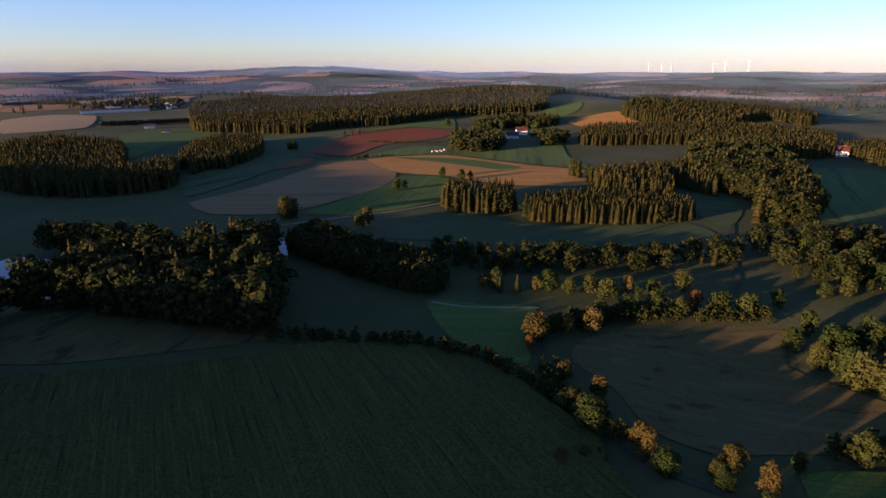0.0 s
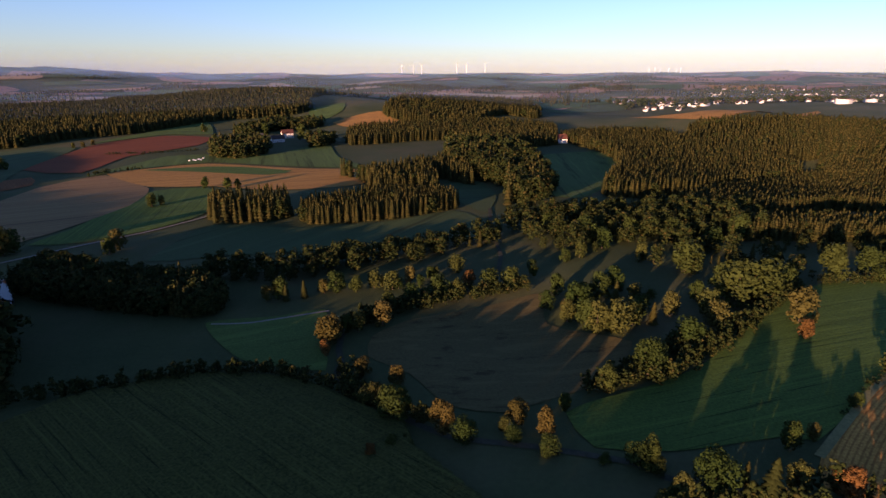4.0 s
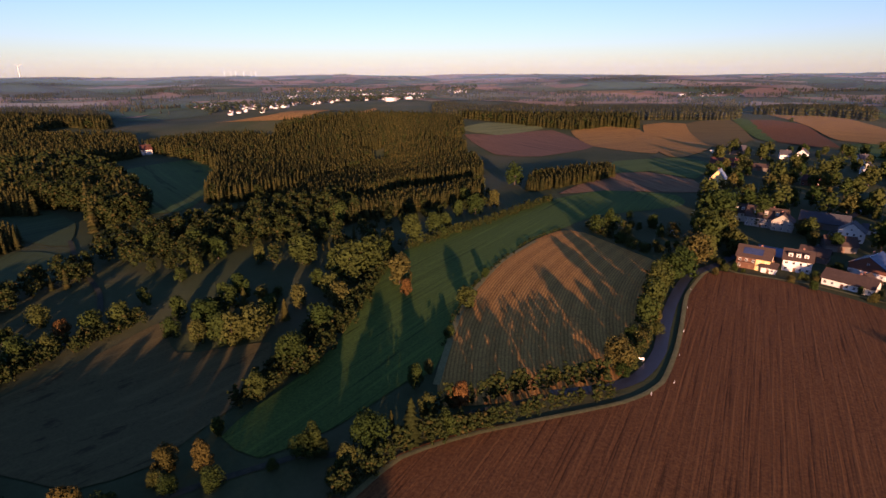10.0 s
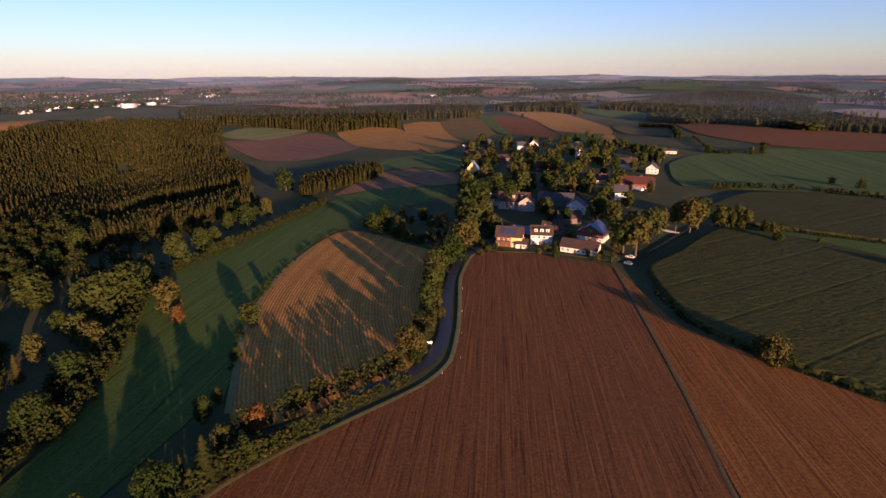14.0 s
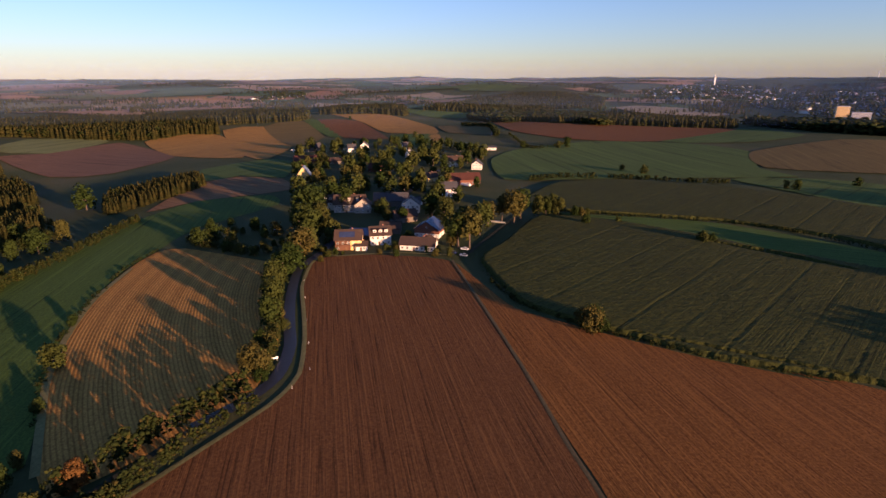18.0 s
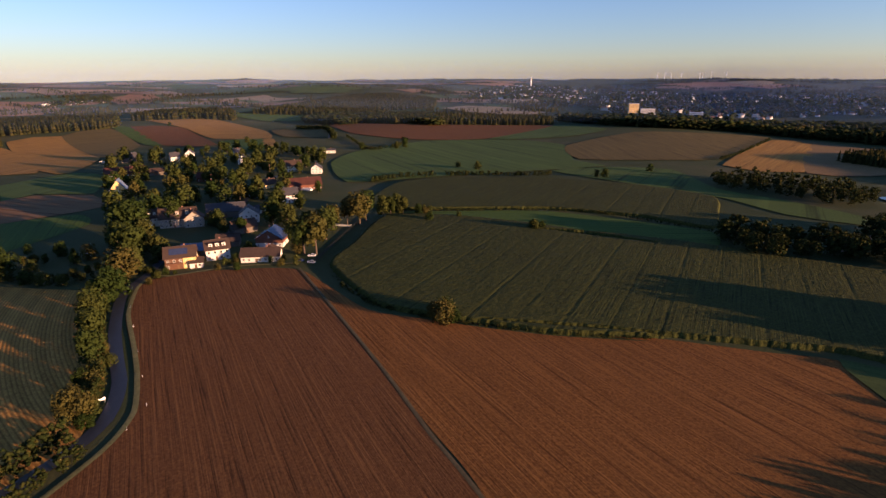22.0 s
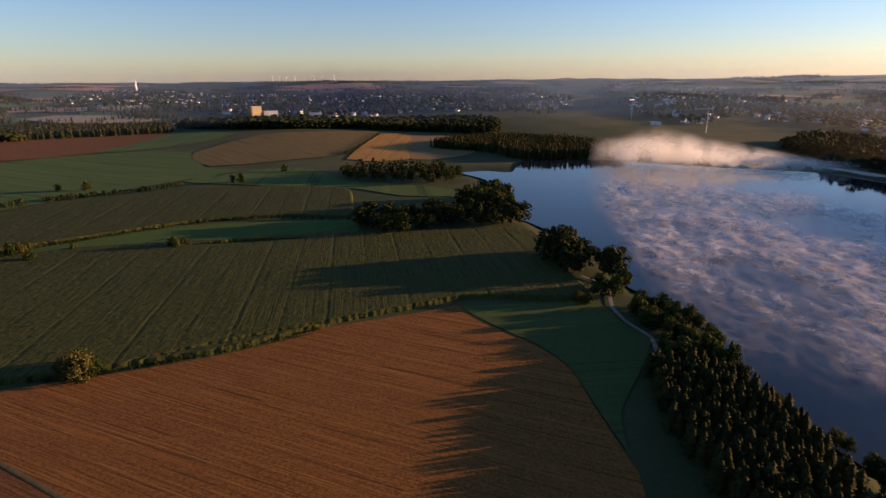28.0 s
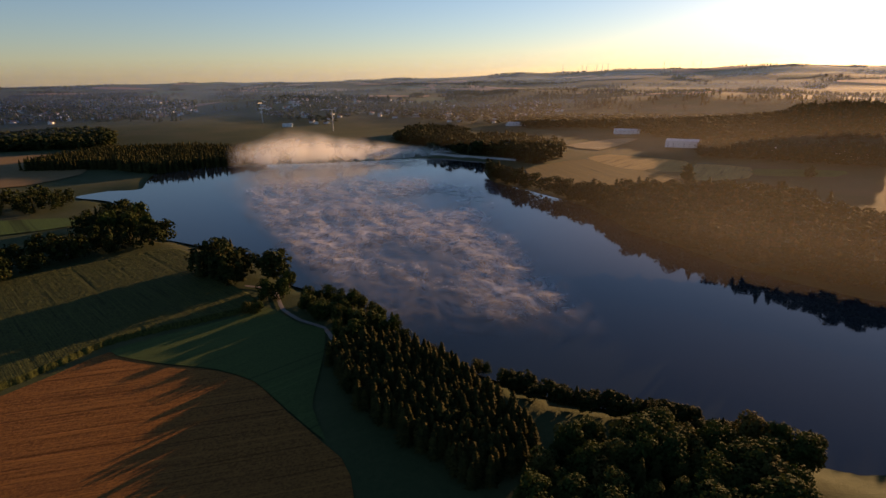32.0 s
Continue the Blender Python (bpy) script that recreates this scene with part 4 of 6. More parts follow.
trees("meadow hedge trees", "leafy", [(44, 175, 8.6), (52, 104, 7.8), (89, 77, 8.5), (121, 111, 13.9), (103, 109, 9.9), (85, 106, 5.6), (195, 112, 15.0), (184, 75, 9.9), (158, 71, 5.0), (218, 80, 5.3), (145, 117, 12.8)])
trees("golden hedge trees", "golden", [(37, 145, 7), (45, 135, 8), (49, 111, 9), (69, 106, 7.6), (73, 98, 8.4), (32, 170, 11.5), (35, 174, 8)])
trees("orange autumn trees", "orange", [(28, 107, 4.6), (29, 162, 6.4), (185, 103, 7.9), (120, 51, 9.1), (101, 198, 8.7), (201, 136, 10.7)])
trees("road row trees", "leafy", [(94, 64, 12.535), (124, 67, 8.97), (133, 67, 5.29), (112, 57, 8.28), (108, 49, 8.05), (39, 120, 11.73), (36, 129, 6.67), (86, 65, 8.05)])
trees("field corner spruce", "spruce", [(101, 56, 15.1), (103, 63, 7.7)])
trees("stream trees", "leafy", [(84, 193, 11.3), (109, 194, 10.9), (118, 191, 10.7), (91, 190, 9.6), (71, 191, 9.7), (122, 169, 8.4), (130, 160, 13.7), (126, 148, 12.9), (134, 140, 15.1), (142, 141, 10.9), (159, 139, 10.5), (171, 132, 11.9), (166, 124, 10.8), (178, 144, 9.2), (134, 150, 8.6), (60, 187, 9.3), (54, 177, 9.9), (40, 176, 7.4), (77, 191, 6.9), (134, 198, 8.5), (158, 206, 7.0), (168, 207, 9.2)])
trees("woodland edge trees", "leafy", [(190, 135, 19.1), (201, 132, 20.3), (194, 146, 12.2), (249, 133, 18.3), (274, 133, 13.2), (287, 131, 10.7), (327, 128, 14.6), (351, 123, 13.3), (442, 137, 20.3), (411, 158, 14.5), (221, 135, 11.1), (190, 188, 10.6), (199, 169, 17.4), (184, 223, 16.6), (188, 214, 12.2), (181, 253, 12.2), (210, 218, 13.5), (233, 209, 13.7), (240, 189, 12.5), (266, 194, 15.5), (356, 148, 12.4), (317, 136, 11.4)])
trees("lane trees", "leafy", [(193, 8.5, 13.8), (211, 8.5, 13.9), (230, 7.5, 12.9), (249, 2.5, 13.6), (275, -7, 17.2), (303, -11, 21.8), (340, -15, 26.3), (327, -21, 17.9), (382, -19, 18.9), (395, -36, 18.3), (406, -55, 17.2), (304, -25, 13.9), (161, 13.5, 11.5), (168, 12.5, 7), (179, 11.5, 7.5), (369, -42, 14.4)])
trees("village trees", "leafy", [(415, -12, 19.8), (378, -22, 21.4), (416, -36, 17.6), (398, -45, 16.9), (440, -61, 16.1), (536, -67, 20.9), (539, -100, 20.8), (594, -119, 20.9), (480, -105, 17.2), (542, -133, 20.8), (578, -153, 20.3), (544, -155, 20.7), (441, -79, 16.1), (420, -84, 15.4), (422, -110, 19.6), (619, -181, 19.7), (458, -144, 16.3), (663, -210, 16.4), (602, -224, 16.1), (566, -219, 18.5), (569, -42, 16.4), (632, -24, 19.3), (702, -40, 19.1), (668, -66, 18.9), (702, -76, 16.9), (592, -86, 18.0), (547, -194, 16.4)])
trees("village shade trees", "leafy", [(338, -95, 17.9), (360, -106, 18.9), (325, -100, 16.3), (422, -106, 13.2), (369, -124, 13.5), (481, -112, 17.2), (331, -9, 18.1), (312, -17, 16.6), (284, -13, 14.4), (278, -3, 14.2), (256, -1.5, 14.7), (235, 6.5, 13.8), (215, 7.5, 12.9), (319, -22, 12.3), (416, -156, 10.7), (329, -73, 10.7), (296, -91, 9.7), (271, -88, 9), (335, -64, 9.1), (385, -109, 12.1), (357, -62, 10.7)])
trees("maize corner trees", "tall", [(267, -90, 21.0), (263, -95, 23.7), (287, -110, 20.9), (295, -104, 16.5), (304, -122, 17.1), (305, -140, 23.4), (310, -134, 19.0), (312, -148, 21.1)])
trees("maize edge trees", "leafy", [(319, -164, 14.2), (319, -170, 13.2), (316, -178, 12.4), (326, -178, 12.8), (310, -191, 6.4), (307, -194, 5.7)])
trees("garden bushes", "bush", [(313, 46, 11.7), (327, 39, 11), (299, 31, 6.8), (292, 24, 6.7), (287, 17, 5.9), (336, 17, 9.3), (323, 5, 9), (348, 44, 7.8), (315, 29, 7.1), (265, -16, 4), (262, -54, 4.5), (257, -74, 4.3), (254, -81, 5.7), (262, -77, 4.4), (264, -71, 4.1), (192, 3.5, 4.8), (177, 8.5, 6.8), (163, 9.5, 5.7), (157, 11.5, 4.6), (162, -109, 8.1), (164, -108, 5.4), (809, -203, 10.3), (702, -211, 9.7), (200, 5.5, 6.2), (186, 7.5, 6.3)])
trees("field bushes", "bush", [(157, -105, 9.6), (155, -108, 6.4), (232, -222, 8.0), (232, -228, 6.0), (287, -181, 7.4), (283, -202, 5.2), (433, -332, 9.3), (455, -323, 6.8), (328, -399, 9.5), (335, -396, 7.7), (324, -460, 8.3), (643, -305, 10.2), (633, -362, 14.7), (628, -347, 10.2), (1137, -148, 7.8)])
trees("meadow hedge bushes", "bush", [(31, 137, 5.0), (33, 130, 5.6), (37, 124, 6.9), (64, 99, 5.0), (64, 104, 4.2), (69, 91, 5.8), (79, 82, 3.7), (34, 109, 3.9), (86, 78, 7.5), (88, 74, 4.9), (81, 66, 4.7), (84, 66, 5.1), (85, 106, 3.8), (103, 110, 5.6), (268, 124, 8.1), (281, 121, 6.5)])
trees("shore trees", "leafy", [(6, -227, 9.5), (-1, -226, 9.5), (-4, -237, 9.5), (-10, -208, 8.5), (-14, -198, 8.5), (-22, -191, 8.5), (-27, -184, 8.5), (-33, -178, 8.5), (-38, -176, 8.5), (14, -214, 5.8), (11, -213, 5), (9, -214, 5), (71, -346, 15.4), (80, -352, 17.7), (92, -351, 18.2), (91, -362, 17), (80, -378, 17.9)])
trees("lake bank bushes", "bush", [(-46, -155, 5.2), (-47, -151, 3.9), (-52, -149, 2.8), (-57, -141, 5.4), (-59, -139, 4.6), (-62, -133, 5.1), (159, -104, 8.3), (163, -104, 6.8), (157, -109, 3.9), (235, -223, 6.4), (307, -185, 8.2), (304, -189, 6.1)])
trees("far bank trees", "leafy", [(-340, -369, 16.8), (-437, -334, 10.9), (-206, -474, 12.5), (-197, -452, 11)])
trees("valley scattered trees", "leafy", [(-100, 332, 16.3), (-99, 333, 15.1), (-96, 336, 13.3), (-46, 319, 11.9), (-50, 312, 9.7), (-36, 418, 10.7), (-30, 421, 8.6), (0, 471, 10.6), (16, 459, 11.0), (24, 464, 8.2), (-178, 652, 12.6), (-184, 657, 10.3), (-130, 786, 8.9), (-141, 790, 7.4), (-122, 804, 7.6), (8, 876, 13.6), (88, 814, 18.7), (126, 744, 22.8), (147, 709, 20.5)])
grove("village garden trees", "leafy", 105, 7, 15, [(532, -12), (727, -60), (763, -139), (724, -196), (703, -245), (584, -223), (471, -155), (414, -129), (332, -100), (306, -79), (335, -65), (334, -44), (301, -18), (324, -9), (404, -6)])
grove("village garden bushes", "bush", 30, 2, 5, [(290, -17), (307, -28), (304, -60), (295, -77), (281, -88), (264, -78), (268, -54), (272, -20)])
grove("orchard trees", "leafy", 14, 4, 7, [(320, 47), (362, 34), (351, 6), (299, 2), (297, 24)])
planting("river bank wood trees", "leafy", 6, 8, 12, [(-7, 246), (30, 234), (70, 233), (111, 237), (142, 246), (149, 262), (115, 257), (62, 253), (22, 256), (-5, 263)])
planting("lower bank trees", "leafy", 7, 6, 10, [(10, 215), (40, 208), (84, 205), (120, 212), (118, 220), (80, 214), (40, 217), (14, 224)])
planting("bank grove trees", "leafy", 8.2, 9, 15, [(201, 258), (196, 227), (240, 203), (289, 201), (341, 240), (301, 251), (256, 266), (221, 274)])
planting("valley wood trees", "leafy", 9, 6, 16, [(153, 259), (160, 221), (168, 202), (195, 215), (212, 197), (229, 184), (255, 193), (286, 188), (288, 238), (244, 270), (207, 286), (173, 275)])
planting("hollow wood trees", "leafy", 8.5, 5, 9, [(245, 257), (277, 226), (254, 199), (281, 154), (337, 132), (363, 122), (395, 156), (321, 172), (299, 224), (305, 306)])
planting("stream wood trees", "leafy", 10.5, 5, 14, [(113, 158), (125, 142), (141, 134), (158, 138), (168, 159), (148, 173), (131, 178)])
planting("stream thicket trees", "leafy", 9.5, 5, 14, [(191, 180), (196, 155), (208, 136), (247, 142), (258, 168), (221, 186)])
planting("point wood trees", "leafy", 10, 9, 14, [(249, -440), (196, -444), (142, -443), (151, -489), (191, -520), (257, -498)])
planting("cape wood trees", "leafy", 8, 12, 17, [(105, -341), (74, -357), (85, -407), (107, -405), (114, -378)])
planting("mid wood trees", "leafy", 8, 10, 15, [(157, -281), (126, -283), (102, -307), (90, -315), (56, -326), (61, -345), (108, -335), (141, -317), (165, -302)])
planting("shore spruce trees", "leafy", 5.5, 12, 18, [(38, -265), (21, -245), (10, -256), (-1, -239), (0, -267), (9, -258), (24, -280)])
planting("shore broadleaf trees", "leafy", 5, 6, 8.5, [(-6, -215), (-16, -189), (-19, -169), (-37, -172), (-39, -188), (-31, -209), (-19, -219)])
planting("camera wood trees", "leafy", 5.5, 9, 13, [(-40, -84), (-54, -94), (-72, -98), (-86, -95), (-97, -85), (-116, -72), (-79, -53), (-103, -38), (-129, -18), (-105, -4), (-61, -35), (-43, -61)])
hedge("road_hedge", 6.2, 4, [(112, 43), (119, 37), (126, 30), (133, 23), (140, 15), (144, 11)])
hedge("lane_side_hedge", 7.4, 4, [(114, 57), (124, 48), (134, 37), (143, 26), (152, 15)])
hedge("road_hedge", 6.0, 6, [(78, 61), (90, 60), (103, 53), (109, 47), (113, 43)])
hedge("village_street_hedge", 5, 4, [(159, 12), (169, 8.5), (181, 6.5), (197, 6), (212, 5.5), (227, 5), (246, 3.5), (262, 0), (278, -7)])
hedge("maize_bank", 1.4, 3, [(226, -89), (190, -89), (165, -101), (142, -118), (125, -133), (103, -158)])
hedge("green_field_hedge", 5, 7, [(240, 133), (263, 126), (287, 119), (316, 109), (349, 101), (385, 92)])
hedge("thicket_hedge", 6, 8, [(119, 105), (140, 109), (162, 115), (190, 123), (224, 133)])
hedge("valley_hedge", 5, 5, [(431, -213), (435, -244), (425, -275)])
hedge("valley_hedge", 4.5, 5, [(423, -286), (396, -319), (375, -344), (366, -365)])
hedge("ridge_hedge", 4, 4, [(781, -345), (636, -310), (643, -355), (697, -404)])
hedge("field_edge_hedge", 3.5, 4, [(325, -585), (347, -677), (398, -842)])
hedge("orchard_hedge", 4, 6, [(322, 53), (297, 28), (288, 8)])
hedge("bank_hedge", 5, 6, [(31, 149), (34, 134), (40, 123), (46, 115)])
hedge("meadow_hedge", 6, 8, [(36, 174), (48, 181), (65, 186), (85, 189), (106, 188), (124, 188)])
hedge("farm_hedge", 3, 4, [(-97, 718), (-56, 705), (-2, 708)])
hedge("river_hedge", 5, 6, [(-61, 171), (-32, 167), (-5, 163), (12, 155), (26, 141), (34, 131), (41, 120)])
hedge("lower_thicket", 6, 9, [(98, 111), (109, 111), (131, 116), (144, 118)])
hedge("farm_row", 4, 4, [(-95, 572), (-82, 589), (-55, 595)])
hedge("distant_row", 8, 9, [(-555, 896), (-500, 933), (-451, 971), (-388, 991)])
hedge("distant_row", 8, 9, [(-982, 1244), (-940, 1283), (-803, 1232)])
hedge("distant_row", 7, 8, [(960, -331), (907, -364), (769, -319)])
hedge("stubble_bank", 1.5, 3, [(312, 67), (283, 77), (240, 81), (203, 81), (174, 76), (152, 71)])
hedge("maize_fringe", 2, 4, [(331, -166), (309, -199), (274, -252), (242, -287), (169, -308)])

# ---- houses ----
WALLS = {"white": plain("white_render", (0.56, 0.54, 0.50), (0.70, 0.68, 0.64), 0.8, 0.9), "cream": plain("cream_render", (0.50, 0.47, 0.38), (0.62, 0.58, 0.48), 0.8, 0.9),
         # white render darkened to beige, the shade of trees put into the colour
         "beige": plain("shaded_white_render", (0.27, 0.24, 0.20), (0.37, 0.33, 0.28), 0.8, 0.9),
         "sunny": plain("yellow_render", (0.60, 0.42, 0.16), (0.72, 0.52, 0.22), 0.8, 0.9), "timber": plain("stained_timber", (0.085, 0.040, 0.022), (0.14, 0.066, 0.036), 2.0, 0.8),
         "redwood": plain("red_boarding", (0.12, 0.048, 0.030), (0.18, 0.072, 0.044), 2.0, 0.85), "greywood": plain("grey_boarding", (0.10, 0.085, 0.07), (0.17, 0.145, 0.12), 2.0, 0.9),
         "hall": plain("hall_cladding", (0.55, 0.56, 0.58), (0.68, 0.69, 0.70), 0.3, 0.5)}
ROOFS = {"redroof": plain("red_tiles", (0.052, 0.018, 0.012), (0.085, 0.030, 0.020), 1.5, 0.8, relief=0.05), "brownroof": plain("brown_tiles", (0.040, 0.025, 0.018), (0.068, 0.043, 0.032), 1.5, 0.8, relief=0.05),
         "greyroof": plain("grey_slate", (0.038, 0.036, 0.040), (0.064, 0.062, 0.068), 1.5, 0.7, relief=0.04), "blueroof": plain("blue_sheet_roof", (0.10, 0.13, 0.19), (0.16, 0.20, 0.28), 1.0, 0.5),
         "solarroof": plain("solar_blue", (0.02, 0.03, 0.07), (0.035, 0.05, 0.11), 1.0, 0.25, spec=0.6), "hallroof": plain("hall_roofing", (0.45, 0.45, 0.46), (0.60, 0.60, 0.60), 0.2, 0.6)}
FRAME = plain("window_frame_white", (0.60, 0.60, 0.58), (0.72, 0.72, 0.70), 3, 0.5)
DOOR = plain("door_wood", (0.10, 0.055, 0.03), (0.16, 0.09, 0.05), 3, 0.6)
BRICK = plain("chimney_brick", (0.20, 0.09, 0.06), (0.30, 0.15, 0.11), 3, 0.9)
PANEL = ROOFS["solarroof"]


def glass():
    m, n, links, p = material("window_glass")
    p.inputs["Base Color"].default_value = (0.02, 0.025, 0.03, 1)
    p.inputs["Roughness"].default_value = 0.05
    return m


GLASS = glass()


def part(name, bm, mat, parent, label=""):
    me = bpy.data.meshes.new(name)
    bm.to_mesh(me)
    bm.free()
    me.materials.append(mat)
    ob = new(name, me)
    ob.parent = parent
    if label:
        tagged(ob, label)
    return ob


def box(x0, x1, y0, y1, z0, z1, bm=None):
    bm = bm or bmesh.new()
    m = Matrix.Translation(((x0 + x1) / 2, (y0 + y1) / 2, (z0 + z1) / 2)) @ Matrix.Diagonal((x1 - x0, y1 - y0, z1 - z0, 1))
    bmesh.ops.create_cube(bm, size=1, matrix=m)
    return bm


def prism(profile, x0, x1):
    """A profile in y and z drawn out along x."""
    bm = bmesh.new()
    a = [bm.verts.new((x0, y, z)) for y, z in profile]
    b = [bm.verts.new((x1, y, z)) for y, z in profile]
    bm.faces.new(a[::-1])
    bm.faces.new(b)
    for k in range(len(a)):
        bm.faces.new((a[k], a[(k + 1) % len(a)], b[(k + 1) % len(b)], b[k]))
    bmesh.ops.recalc_face_normals(bm, faces=bm.faces)
    return bm


def frame_mesh():
    bm = bmesh.new()
    for x0, x1, z0, z1 in ((-0.6, -0.5, 0, 1.3), (0.5, 0.6, 0, 1.3), (-0.5, 0.5, 1.2, 1.3), (-0.5, 0.5, 0, 0.1), (-0.04, 0.04, 0.1, 1.2)):
        box(x0, x1, -0.08, 0.04, z0, z1, bm)
    me = bpy.data.meshes.new("window_frame")
    bm.to_mesh(me)
    bm.free()
    me.materials.append(FRAME)
    bm = box(-0.5, 0.5, -0.02, 0.02, 0.1, 1.2)
    pane = bpy.data.meshes.new("pane")
    bm.to_mesh(pane)
    bm.free()
    pane.materials.append(GLASS)
    return me, pane


WINDOW_FRAME, PANE = frame_mesh()


def window(parent, m, scale=1.0):
    w = new("window", WINDOW_FRAME)
    w.parent = parent
    w.matrix_local = m @ Matrix.Diagonal((scale, 1, scale, 1))
    p = new("pane", PANE)
    p.parent = w


def house(name, at, turn, size, eaves, rise, wall, roof, extra=""):
    """A house with its long side along x before it is turned: walls with gables, two roof slopes, chimney, door, windows."""
    w, d = size
    x, y = at
    top = new(name)
    top.matrix_world = pose(x, y, up(x, y) - 0.15, 0, 0, turn)
    h, k = w / 2, d / 2
    hall = wall == "hall"
    body = part("wall", prism([(-k, 0), (k, 0), (k, eaves), (0, eaves + rise), (-k, eaves)], -h, h), WALLS[wall], top)
    if wall == "timber":
        part("plinth_storey", box(h - w * 0.42, h + 0.06, -k - 0.06, k + 0.06, 0, eaves * 0.98), WALLS["sunny"], top, "pale rendered house end")
        part("balcony", box(-h, h - w * 0.44, -k - 1.3, -k - 0.05, 2.6, 3.6), WALLS["timber"], top, "stained wooden balcony")
    if wall == "redwood" and roof == "solarroof":
        part("ground_storey", box(-h - 0.05, h + 0.05, -k - 0.05, k + 0.05, 0, 2.6), WALLS["white"], top, "white rendered ground storey")
    over, thick = (0.2, 0.2) if hall else (0.7, 0.25)
    slope = rise / k
    for s in (-1, 1):
        edge = [(0, eaves + rise + 0.05), (s * (k + over), eaves - slope * over + 0.05), (s * (k + over), eaves - slope * over + 0.05 + thick), (0, eaves + rise + 0.05 + thick)]
        sl = part("roof_slope", prism(edge, -h - over, h + over), ROOFS[roof], top)
        if extra == "solar" and s == -1:
            a, b = 0.25, 0.8
            y0, y1 = -k * a, -k * b
            z0, z1 = eaves + rise * (1 - a) + 0.33, eaves + rise * (1 - b) + 0.33
            part("solar_panel", prism([(y0, z0), (y1, z1), (y1, z1 + 0.08), (y0, z0 + 0.08)], -h * 0.7, h * 0.5), PANEL, sl, "dark blue solar panels")
        if extra == "dormer" and s == -1:
            for q in (-0.55, 0, 0.55):
                dm = part("dormer", box(q * h - 0.9, q * h + 0.9, -k * 0.75, -k * 0.3, eaves + rise * 0.3, eaves + rise * 0.78), WALLS[wall], top)
                part("dormer_roof", box(q * h - 1.1, q * h + 1.1, -k * 0.8, -k * 0.2, eaves + rise * 0.78 + 0.01, eaves + rise * 0.86), ROOFS[roof], dm)
                window(dm, pose(q * h, -k * 0.75 - 0.03, eaves + rise * 0.36), 0.8)
    part("ridge", box(-h - over, h + over, -0.18, 0.18, eaves + rise + 0.22, eaves + rise + 0.42), ROOFS[roof], top)
    if not hall and wall != "greywood":
        part("chimney", box(w * 0.12, w * 0.12 + 0.7, -0.2 + k * 0.2, 0.5 + k * 0.2, eaves + rise * 0.6, eaves + rise + 1.0), BRICK, top)
    if not hall:
        part("door", box(-w * 0.12, -w * 0.12 + (1.1 if wall != "greywood" else 3.2), -k - 0.06, -k + 0.05, 0.05, 2.1 if wall != "greywood" else 3.0), DOOR, top)
    floors = max(1, int((eaves + 0.4) / 2.9)) if wall not in ("greywood",) else 0
    gap = 2.6 if not hall else 6.0
    for f in range(floors):
        z = 0.95 + f * 2.8
        n = max(2, int(w / gap))
        for j in range(n):
            px = -h + (j + 0.5) * w / n
            if f == 0 and abs(px + w * 0.12) < 1.7:
                continue
            window(top, pose(px, -k - 0.03, z))
            window(top, pose(px, k + 0.03, z, 0, 0, 180))
        n = max(2, int(d / 3.0))
        for j in range(n):
            py = -k + (j + 0.5) * d / n
            window(top, pose(h + 0.03, py, z, 0, 0, 90))
            window(top, pose(-h - 0.03, py, z, 0, 0, -90))
    if rise > 3.4 and not hall and wall != "greywood":
        for s in (-1, 1):
            window(top, pose(s * (h + 0.03), 0, eaves + 0.5, 0, 0, 90 * s), 0.8)
    colour = {"beige": "shade-darkened white-rendered", "white": "white-rendered", "cream": "cream-rendered", "sunny": "yellow-rendered", "timber": "timber-clad and rendered", "redwood": "red boarded", "greywood": "weathered grey boarded", "hall": "pale metal-clad"}[wall]
    cover = {"redroof": "red tiled roof", "brownroof": "dark brown tiled roof", "greyroof": "grey slate roof", "blueroof": "bluish sheet roof", "solarroof": "blue solar roof", "hallroof": "flat pale roof"}[roof]
    tagged(top, f"{colour} {name.replace('_', ' ')} with a {cover}", "building" if hall else "house")


house("village_house", (285, -33), -103, (14, 10), 6.2, 4, "timber", "brownroof", "solar")
house("house_annex", (280, -39), -104, (6, 6), 3, 1.6, "white", "brownroof")
house("village_house", (289, -51), -98, (11.5, 10), 6, 3.6, "white", "brownroof", "dormer")
house("low_villa", (272, -69), -118, (19, 9), 3.4, 3, "white", "brownroof")
house("low_villa_wing", (274, -74), -35, (8, 8), 3.4, 2.6, "white", "brownroof")
house("timber_barn", (296, -82), -33, (13, 15), 5, 4.5, "redwood", "solarroof")
house("gabled_house", (355, -85), -18, (8, 12), 6, 4.5, "white", "greyroof")
house("long_barn", (379, -76), -105, (24, 11), 4.5, 4.5, "greywood", "greyroof")
house("barn", (332, -75), -83, (14, 10), 4, 3.5, "greywood", "brownroof")
house("long_guest_house", (370, -45), -105, (21, 11), 6.4, 5, "beige", "brownroof", "dormer")
house("gabled_house", (364, -53), -12, (9, 11), 6, 4.2, "beige", "brownroof")
house("farmhouse", (381, -33), -99, (13, 11), 6, 4, "cream", "brownroof", "dormer")
house("chapel_house", (495, -21), -12, (10, 11), 6.5, 7, "sunny", "blueroof")
house("village_house", (398, -126), -98, (12, 10), 6.2, 4.4, "white", "greyroof")
house("cottage", (461, -129), -76, (11, 9), 4, 3.6, "sunny", "brownroof")
house("long_red_barn", (440, -153), -101, (27, 13), 4.6, 4.6, "redwood", "redroof")
house("farmhouse", (535, -176), -102, (16, 11), 6, 4.6, "white", "brownroof")
house("gabled_house", (509, -191), -27, (9, 10), 5.4, 4, "white", "greyroof")
